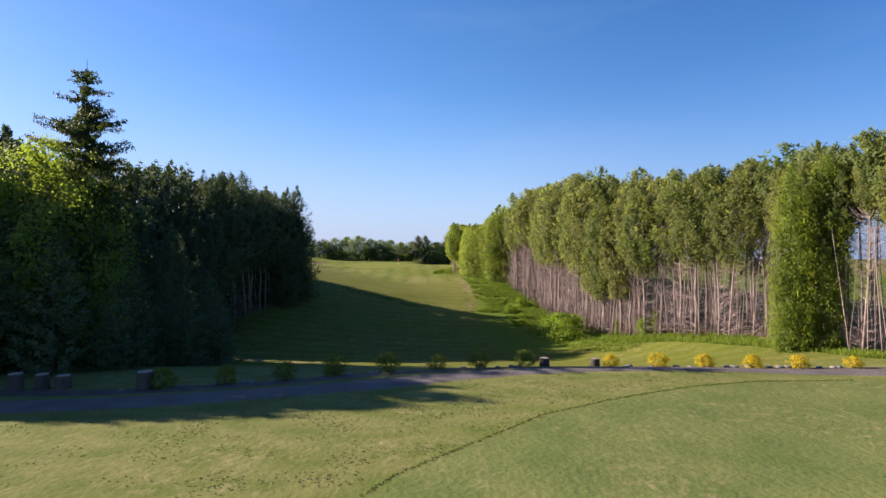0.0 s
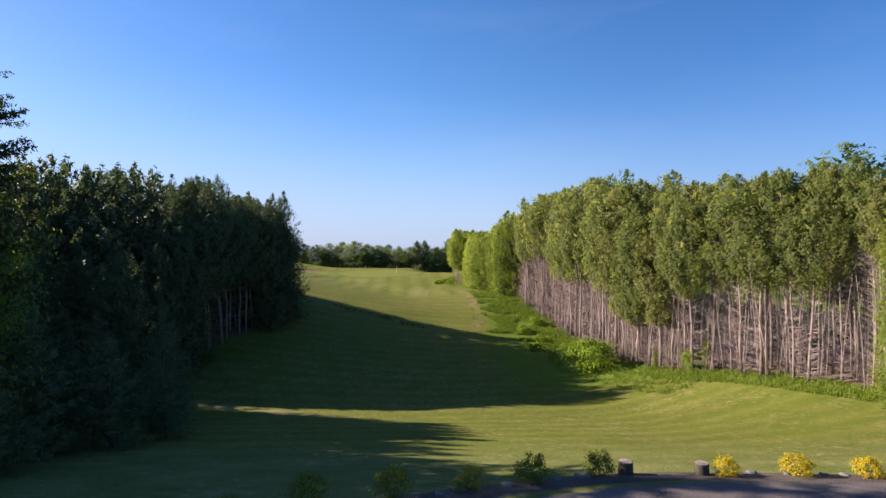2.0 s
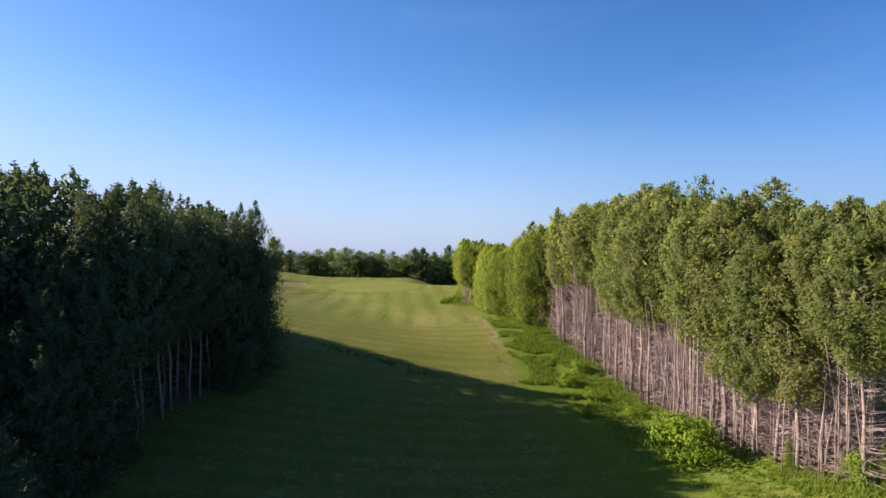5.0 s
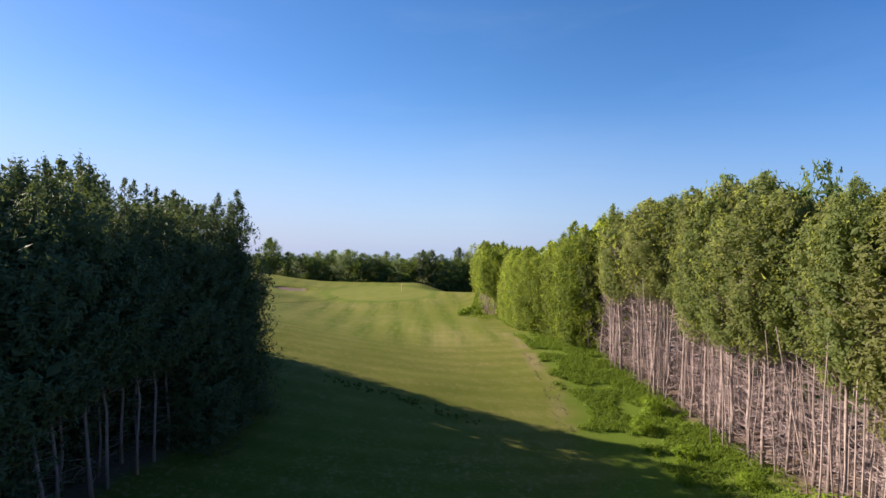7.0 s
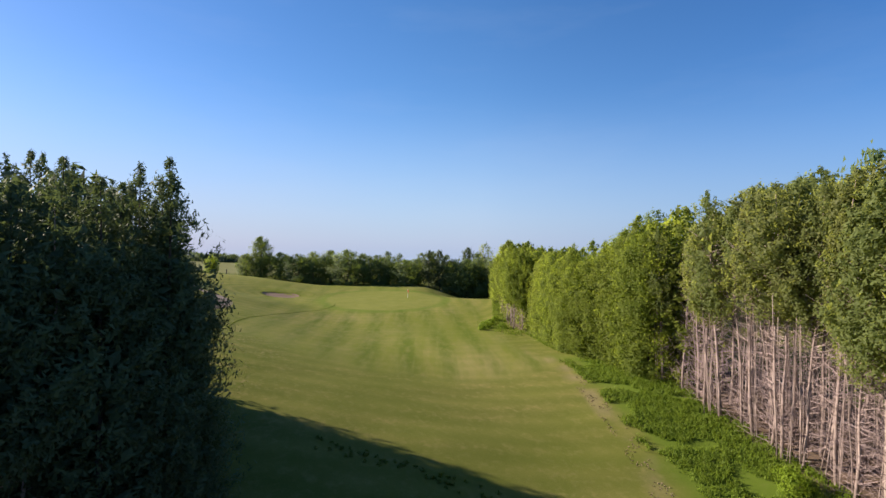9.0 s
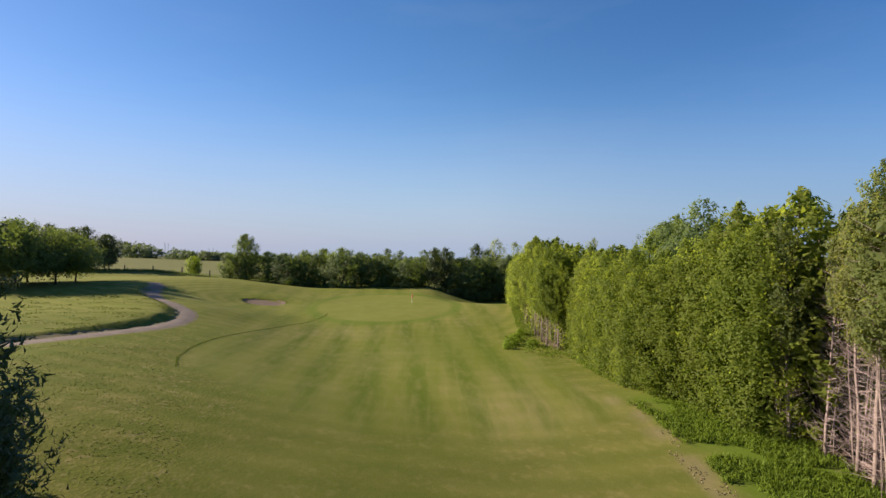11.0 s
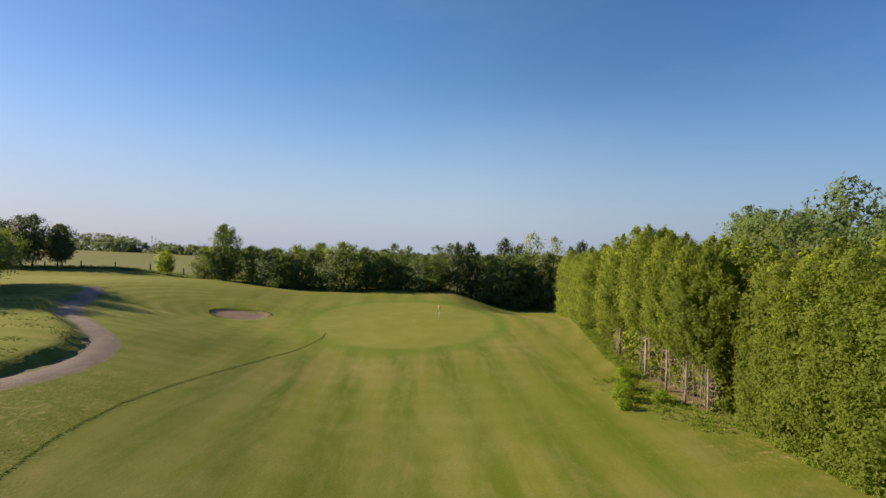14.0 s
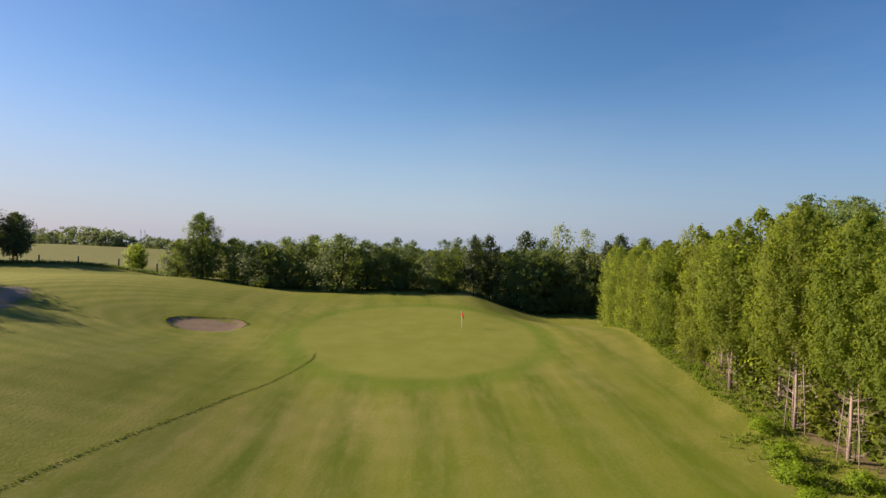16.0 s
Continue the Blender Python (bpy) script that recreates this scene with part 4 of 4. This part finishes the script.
for i, (x, y, tall) in enumerate(((-86.2, 191.4, 8.8), (-84.8, 183.6, 10.2), (-94, 189, 9.8), (-104, 186, 10.5), (-95, 182, 11.0), (-85.6, 174.8, 11.4), (-93, 176, 12))):
    stand("knoll", i % 3, knoll, x, y, tall + 0.8, wide=1.1)
pine = broad_tree("pine_tree", "dark pine with an open ragged crown beyond the knoll", LEAF_SPRUCE, 11, 3.0, 0.22, 560, 110, 36, 0.4, "pines beyond the knoll")
for i, (x, y, tall) in enumerate(((-117.2, 255, 11.9), (-124.5, 254, 14.6), (-129.2, 256, 14.2), (-135.8, 255, 15.3), (-121, 259, 12.2), (-142, 256, 15))):
    stand("pine", i % 2, pine, x, y, tall)
ash = broad_tree("ash_tree", "pale green ash with a thin upright crown", LEAF_PALE, 14, 3.2, 0.3, 570, 60, 26, 0.42, rise=0.9)
tall_green = broad_tree("maple_tree", "full green tree rising behind the edge of the wood", LEAF_FAR, 14, 3.4, 0.25, 580, 100, 30, 0.44, "tall trees behind the wood edge", rise=0.9)
for i, (x, y, top, w) in enumerate(((-11.0, 229, 12.6, 0.75), (-7.6, 231, 12.7, 0.7), (2.6, 245, 13.6, 0.7), (17.1, 226, 12.9, 0.8), (15.1, 228, 11.7, 0.6))):
    stand("pine", i % 2, pine, x, y, top - height(x, y), wide=w)
for i, (x, y, top, w) in enumerate(((7.4, 233, 15.2, 0.8), (13.0, 235, 14.3, 0.75), (38.1, 240, 15.6, 0.75))):
    stand("ash", i % 2, ash, x, y, top - height(x, y), wide=w)
for i, (x, y, top) in enumerate(((39.5, 179, 21.0), (50.3, 76, 22.6), (54, 219, 20.5), (44, 204, 19.5), (36, 186, 16.8), (31, 172, 16.4), (46, 178, 18), (62, 236, 21), (27, 160, 15.4), (50, 210, 19), (39, 196, 19), (57, 228, 20), (41, 188, 18.5), (33, 179, 16.2), (49, 193, 20), (36, 166, 16.5))):
    stand("tall_green", i % 2, tall_green, x, y, top - height(x, y) + dice.uniform(-1.2, 1.7), wide=dice.uniform(0.95, 1.2))
for i, (x, y, top) in enumerate(((27.3, 108, 21.8), (24.5, 103, 20.5), (29, 103, 21.5), (24, 110.5, 20.5), (26, 98, 20.5), (28.5, 94, 20.8), (33, 88, 20))):
    if i in (0, 2, 5):
        stand("tall_green", i % 2, tall_green, x, y, top + 0.6 - height(x, y), wide=0.62)
    else:
        stand("wood", 5 + i % 3, wood_tree, x, y, top + 0.6 - height(x, y), wide=1.35)

# shrubs and edging along the tee path
gold = shrub("golden_shrub", "bright yellow rounded shrub in the planting bed", LEAF_GOLD, 1.05, 0.62, 600, 70, 30, 0.085, "shrub", "shrubs of the planting bed")
for i, (x, y) in enumerate(((10.2, 31.6), (13.1, 31.7), (15.8, 31.4), (18.6, 31.1), (21.1, 30.8), (24.0, 30.4))):
    stand("gold", i % 3, gold, x, y, dice.uniform(0.72, 0.92), drop=0.02)
green_shrub = shrub("green_shrub", "dull green rounded shrub in the planting bed", LEAF_SHRUB, 1.3, 0.72, 620, 70, 30, 0.09, "shrub", "shrubs of the planting bed")
for i, (x, y) in enumerate(((-13.9, 25.9), (-11.1, 26.6), (-8.3, 27.4), (-6.0, 28.7), (-3.1, 29.3), (-0.3, 30.1), (2.2, 31.0), (5.1, 31.7))):
    stand("shrub", i % 3, green_shrub, x, y, dice.uniform(0.95, 1.25), drop=0.02)
bush = shrub("wild_bush", "bright green wild bush in the rough below the wood", LEAF_BUSH, 3.0, 2.0, 640, 60, 40, 0.26, "bush", "bushes in the rough")
for i, (x, y, tall, w) in enumerate(((18.0, 77.2, 3.9, 1.15), (26.3, 67.5, 2.6, 0.7), (14.4, 92, 1.5, 1.0), (12.6, 97, 1.6, 1.0), (17.2, 87, 1.3, 1), (15.3, 101, 1.8, 1), (12.5, 88, 1.0, 1), (-2.4, 151.6, 1.0, 1.1), (-1.6, 153.8, 1.3, 1.2), (-0.4, 156.4, 1.3, 1), (1.0, 160.5, 1.1, 1), (1.4, 153, 1.2, 1))):
    stand("bush", i % 3, bush, x, y, tall, wide=w)


# ---- the bunker, the flag, mown edges ----
def bunker():
    ob = tagged(new("sand_bunker"), "oval sand bunker with a steep grassy lip", "bunker")
    cx, cy, rx, ry = BUNKER
    ob.matrix_basis = pose(cx, cy, height(cx, cy))
    base = height(cx, cy)
    rings, sides = 9, 56
    verts, faces = [(0, 0, 0.06)], []
    for i in range(1, rings + 1):
        t = i / rings
        for k in range(sides):
            a = 2 * math.pi * k / sides
            wob = 1 + 0.07 * math.sin(2 * a + 0.6) + 0.05 * math.sin(3 * a)
            x, y = rx * t * wob * math.cos(a), ry * t * wob * math.sin(a)
            verts.append((x, y, height(cx + x, cy + y) - base + 0.06 * (1.3 - t) + 0.02 * noise.noise((x, y, 1))))
    for k in range(sides):
        faces.append((0, 1 + k, 1 + (k + 1) % sides))
        for i in range(rings - 1):
            p, q = 1 + i * sides, 1 + (i + 1) * sides
            faces.append((p + k, q + k, q + (k + 1) % sides, p + (k + 1) % sides))
    soften(part("sand", (verts, faces), SAND, ob))
    lip, rng = [], np.random.default_rng(77)
    for k in range(260):
        a = rng.uniform(0.1, math.pi + 0.9)
        wob = 1.04 + 0.07 * math.sin(2 * a + 0.6) + 0.05 * math.sin(3 * a)
        x, y = rx * wob * math.cos(a), ry * wob * math.sin(a)
        lip.append((x, y, height(cx + x, cy + y) - base + 0.06, 0.16, 0, 0))
    tagged(part("grass_lip", leaves(rng, lip, 7, 0.11, 0.3, 0.1), LEAF_SHRUB, ob, "overhanging grass edge"), kind="stuff")


bunker()


def flagstick(x, y):
    ob = tagged(new("flagstick"), "white flagstick with a small red flag in the hole", "flag")
    ob.matrix_basis = pose(x, y, height(x, y))
    pole = part("pole", tube([(0, 0, -0.15), (0, 0, 1.1), (0, 0, 2.2)], (0.022, 0.02, 0.018), 8), WHITE, ob)
    verts, faces = [], []
    for side in (0, 1):
        for i in range(7):
            for k in range(4):
                verts.append((0.02 + i * 0.034, 0.09 * math.sin(i * 1.1 + k * 0.5) + (0.006 if side else 0), 2.18 - k * 0.2 - i * 0.07))
    for i in range(6):
        for k in range(3):
            f = (i * 4 + k, i * 4 + k + 1, (i + 1) * 4 + k + 1, (i + 1) * 4 + k)
            faces += [f, tuple(j + 28 for j in f[::-1])]
    part("flag", (verts, faces), RED, pole, "hanging red cloth flag")
    # no hollow here: a flat disc whose dark colour gives the hole's shade
    part("cup", tube([(0, 0, 0.012), (0, 0, 0.016)], (0.054, 0.054), 14), POST, ob, "flat dark disc for the shaded hole")


flagstick(-16.5, 191.2)


def tufts(name, label, category, leaf, places, each, size, wide, high, seed, up=0.2, upright=0.0):
    """Many small clumps of blades as one patch."""
    rng = np.random.default_rng(seed)
    spots = [(x, y, height(x, y) + high * 0.45, high, x, y) for x, y in places]
    ob = part(name, leaves(rng, spots, each, size, wide, up, upright=upright), leaf)
    return tagged(ob, label, category, kind="stuff")


SOIL_CLOD = surface("track_soil", (0.18, 0.135, 0.08), (0.27, 0.21, 0.13), 1.5, c=(0.14, 0.1, 0.062), fine=14)
LONG = foliage("long_grass", (0.05, 0.075, 0.012), (0.09, 0.12, 0.02), (0.08, 0.1, 0.02), see=0.3)

KNOLL_GRASS = foliage("knoll_grass", (0.09, 0.11, 0.018), (0.17, 0.185, 0.035), (0.14, 0.15, 0.03), see=0.3)


def along(line, step, spread, rng):
    out = []
    for (a, b), (c, d) in zip(line, line[1:]):
        k = max(1, int(math.hypot(c - a, d - b) / step))
        for i in range(k):
            t = (i + rng.random()) / k
            out.append((a + (c - a) * t + rng.uniform(-spread, spread), b + (d - b) * t + rng.uniform(-spread, spread)))
    return out


mow = [(x, y) for y, x in TEE if y > 5]
tufts("mowing_edge", "dark line of longer grass round the tee", "grass", LONG, along(mow, 0.05, 0.055, dice), 4, 0.085, 0.3, 0.03, 801)
hole_edge = [(x, y) for y, x in HOLE_SIDE if y > 128] + [(-31.9, 176.6), (-32.0, 179)]
tufts("mowing_edge", "dark line of longer grass beside the fairway", "grass", LONG, along(hole_edge, 0.09, 0.07, dice), 5, 0.13, 0.25, 0.06, 802)

STRAW = foliage("dry_clippings", (0.16, 0.14, 0.06), (0.3, 0.25, 0.13), (0.2, 0.18, 0.08), see=0.2)
loose = []
for i in range(9000):
    x, y = dice.uniform(-17, 9), dice.uniform(12, 26)
    inside = x > knots(y, TEE) + 0.3
    if not inside and noise.noise((x * 0.35 + y * 0.25, y * 0.9, 3)) > 0.22 and y < 21.5 + 0.33 * (x + 14):
        loose.append((x, y))
tufts("clippings", "dry grass clippings strewn over the rough by the tee", "grass", STRAW, loose, 6, 0.07, 0.3, 0.018, 811, 0.9)
clumps = []
for i in range(7000):
    x, y = dice.uniform(-17, 16), dice.uniform(12, 28)
    if x < knots(y, TEE) - 0.2 and noise.noise((x * 0.5, y * 0.8, 6)) > 0.12 and y < 22 + 0.33 * (x + 14):
        clumps.append((x, y))
BLADE = foliage("short_grass", (0.10, 0.115, 0.034), (0.19, 0.185, 0.065), (0.16, 0.15, 0.06), see=0.3)
tufts("rough_grass", "short uneven grass tufts by the tee", "grass", BLADE, clumps, 8, 0.065, 0.22, 0.03, 812, 0.4)
weedy = []
for i in range(12000):
    y = dice.uniform(62, 128)
    edge = knots(y, RIGHT_EDGE)
    x = dice.uniform(edge - 7.5 if y < 97 else knots(y, TRACK) + 0.9, edge + 1.2)
    if dice.random() < smooth((131 - y) / 10) * (0.2 + 0.8 * smooth((y - 84) / 10)) and noise.noise((x * 0.35, y * 0.35, 4)) > -0.3 + 0.05 * (edge - x - 5):
        weedy.append((x, y))
tufts("weeds", "lush green weeds in the rough beside the wood", "weeds", LEAF_WEED, weedy[:9000], 8, 0.34, 0.22, 0.3, 803, 0.0, 0.75)
strip = []
for i in range(2600):
    y = dice.uniform(38, 72)
    strip.append((knots(y, RIGHT_EDGE) - dice.uniform(-1.0, 2.6), y))
tufts("tall_grass", "tall green grass along the foot of the plantation", "grass", LEAF_WEED, strip, 7, 0.4, 0.14, 0.24, 804, 0.0, 0.8)
clods = [(x, y) for x, y in along([(x, y) for y, x in TRACK], 0.03, 0.95, dice) if y < 122 and noise.noise((x * 0.8, y * 0.6, 9)) > 0.05]
tufts("soil_clods", "brown soil clods and dead stalks along the track", "soil", SOIL_CLOD, clods, 3, 0.13, 0.6, 0.03, 806, 0.6)
late = []
for i in range(2200):
    y = dice.uniform(128, 200)
    x = knots(y, RIGHT_EDGE) - dice.uniform(-1.2, 1.6) - (4.5 * dice.random() if 146 < y < 160 else 0)
    late.append((x, y))
tufts("weeds", "low weeds along the foot of the leafy trees", "weeds", LEAF_WEED, late, 8, 0.26, 0.3, 0.22, 805, 0.0, 0.7)
knoll_tufts = []
for i in range(9000):
    x, y = dice.uniform(-76, -47), dice.uniform(134, 182)
    if x < knots(y, [(b, a) for a, b in CART[:13]]) - 2.4 and noise.noise((x * 0.22 + y * 0.1, y * 0.6, 8)) > 0.1:
        knoll_tufts.append((x, y))
tufts("rough_grass", "uneven streaks of longer grass on the knoll", "grass", KNOLL_GRASS, knoll_tufts, 8, 0.15, 0.3, 0.05, 813, 0.5)
coarse = []
for i in range(12000):
    x, y = dice.uniform(-56, -22), dice.uniform(97, 136)
    if knots(y, [(b, a) for a, b in CART[:13]]) + 2.2 < x < knots(y, HOLE_SIDE) - 0.8 and noise.noise((x * 0.3, y * 0.45, 12)) > -0.25 + 0.3 * dice.random():
        coarse.append((x, y))
tufts("rough_grass", "coarse tussocky rough beside the fairway", "grass", KNOLL_GRASS, coarse, 6, 0.12, 0.3, 0.016, 814, 1.2)
line_tufts = [(x, y) for x, y in along([(-20, 101.5), (-9, 99), (-4, 97)], 0.16, 0.9, dice) if noise.noise((x, y, 1)) > -0.1]
tufts("rough_grass", "coarse dark tufts across the start of the fairway", "grass", LONG, line_tufts, 8, 0.32, 0.35, 0.16, 808)


# ---- edging stones, cut logs, posts ----
def stone(v):
    ob = plant_root("edging_stone", 0.3, "flat grey stone edging the planting bed", "stone", "edging stones")
    bm = bmesh.new()
    bmesh.ops.create_icosphere(bm, subdivisions=2, radius=1)
    for q in bm.verts:
        k = 1 + 0.3 * noise.noise(q.co * 1.4 + Vector((v * 7, 0, 0)))
        q.co = Vector((q.co.x * 0.34 * k, q.co.y * 0.24 * k, 0.15 + max(-0.17, min(0.14, q.co.z * 0.2)) * k))
    soften(part("stone", bm, STONE, ob))
    return ob


def log_post(v):
    """A short cut log standing on end, bark round it and a pale sawn top."""
    ob = plant_root("log_post", 0.62, "short upright cut log with a pale sawn top", "log", "cut logs by the path")
    soften(part("bark", tube([(0, 0, -0.1), (0.0, 0, 0.06), (0.01, 0, 0.5), (0.01, 0, 0.6)], (0.36, 0.33, 0.31, 0.30), 14), BARK_DARK, ob))
    part("sawn_top", tube([(0.01, 0, 0.598), (0.01, 0, 0.612)], (0.285, 0.28), 14), LOG_END, ob, "pale sawn wood")
    return ob


BED = [(-16, 25.3), (-14.7, 25.7), (-9, 26.9), (-6, 28.2), (-3, 29.1), (0, 30.0), (2.5, 30.9), (6.4, 31.9)]
for i, (x, y) in enumerate(along(BED, 1.0, 0.08, dice)):
    stand("stone", i % 5, stone, x, y + 0.15, dice.uniform(0.14, 0.2), wide=1.15, drop=0.05)
for i, (x, y) in enumerate(along([(11.2, 31.9), (18, 31.4), (25, 30.5)], 0.85, 0.1, dice)):
    stand("stone", i % 5, stone, x, y, dice.uniform(0.16, 0.24), wide=1.05, drop=0.05)
for i, (x, y, tall) in enumerate(((6.25, 32.0, 0.6), (9.3, 31.8, 0.55), (-14.8, 25.8, 0.95), (-20.2, 26.2, 0.8), (-21.4, 26.0, 0.85), (-19.3, 26.4, 0.7))):
    stand("log", i % 2, log_post, x, y, tall, wide=0.8 if tall > 0.7 else 1.0, drop=0.03)
stand("log", 0, log_post, 25.8, 37.5, 0.6)


def fence_post(v):
    ob = plant_root("fence_post", 1.5, "weathered wooden fence post at the field edge", "post", "posts of the field fence")
    part("post", tube([(0, 0, -0.3), (0, 0, 0.7), (0.02, 0, 1.5)], (0.16, 0.15, 0.14), 8), POST, ob)
    return ob


for i in range(10):
    stand("post", 0, fence_post, -130.9 + i * 9.3, 255 - 0.45 * max(0, i - 4) ** 1.6 + dice.uniform(-0.3, 0.3), dice.uniform(2.0, 2.5), wide=0.8)
fence_weeds = along([(-150, 254), (-94, 254.5), (-70, 246), (-40, 238)], 0.09, 0.8, dice)
tufts("fence_weeds", "dark weeds grown along the field fence", "weeds", LEAF_FAR, fence_weeds, 8, 0.5, 0.4, 0.6, 809)

# ---- distance: field hedges, far woods, masts ----
far_spots, rng_far = [], np.random.default_rng(66)
for i in range(340):
    x = rng_far.uniform(-620, 110)
    y = 520 + 40 * math.sin(x * 0.011) + rng_far.uniform(-10, 10) + 0.12 * abs(x)
    tall = 5.5 + 2.5 * noise.noise((x * 0.02, 1, 1)) + (1.5 + 2.0 * smooth((-170 - x) / 90)) * rng_far.uniform(-1, 1) + 5.5 * smooth((-205 - x) / 60)
    half = rng_far.uniform(3.0, 5.0) + 0.15 * tall
    for k in range(24):
        a, t = rng_far.uniform(0, 2 * math.pi), rng_far.uniform(0, 1)
        r = half * math.sqrt(max(0.02, 1 - (2 * t - 0.9) ** 2 / 1.25)) * rng_far.uniform(0.7, 1.0)
        far_spots.append((x + math.cos(a) * r, y + math.sin(a) * r, height(x, y) + tall * t, 1.5, x, y))
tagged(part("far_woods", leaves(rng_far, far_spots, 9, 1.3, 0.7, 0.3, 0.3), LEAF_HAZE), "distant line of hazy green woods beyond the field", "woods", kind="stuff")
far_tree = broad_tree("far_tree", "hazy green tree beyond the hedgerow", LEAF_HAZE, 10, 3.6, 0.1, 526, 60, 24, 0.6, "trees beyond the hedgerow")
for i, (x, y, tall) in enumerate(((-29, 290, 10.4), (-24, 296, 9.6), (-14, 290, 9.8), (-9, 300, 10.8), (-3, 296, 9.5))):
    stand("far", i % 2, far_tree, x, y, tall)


def mast(x, y, tall):
    ob = tagged(new("lattice_mast"), "slim grey lattice mast far beyond the field", "mast")
    ob.matrix_basis = pose(x, y, height(x, y))
    for dx, dy in ((-0.7, -0.7), (0.7, -0.7), (0.7, 0.7), (-0.7, 0.7)):
        part("leg", tube([(dx, dy, 0), (dx * 0.3, dy * 0.3, tall)], (0.07, 0.05), 4), STEEL, ob)
    for i in range(6):
        z = tall * (i + 0.5) / 6
        k = 0.7 * (1 - 0.7 * z / tall)
        part("brace", tube([(-k, -k, z), (k, k, z + tall / 9)], (0.05, 0.05), 4), STEEL, ob)


mast(-279, 620, 14.5)
mast(-276, 621, 14)
mast(-243, 640, 10)
mast(-239, 641, 9.5)
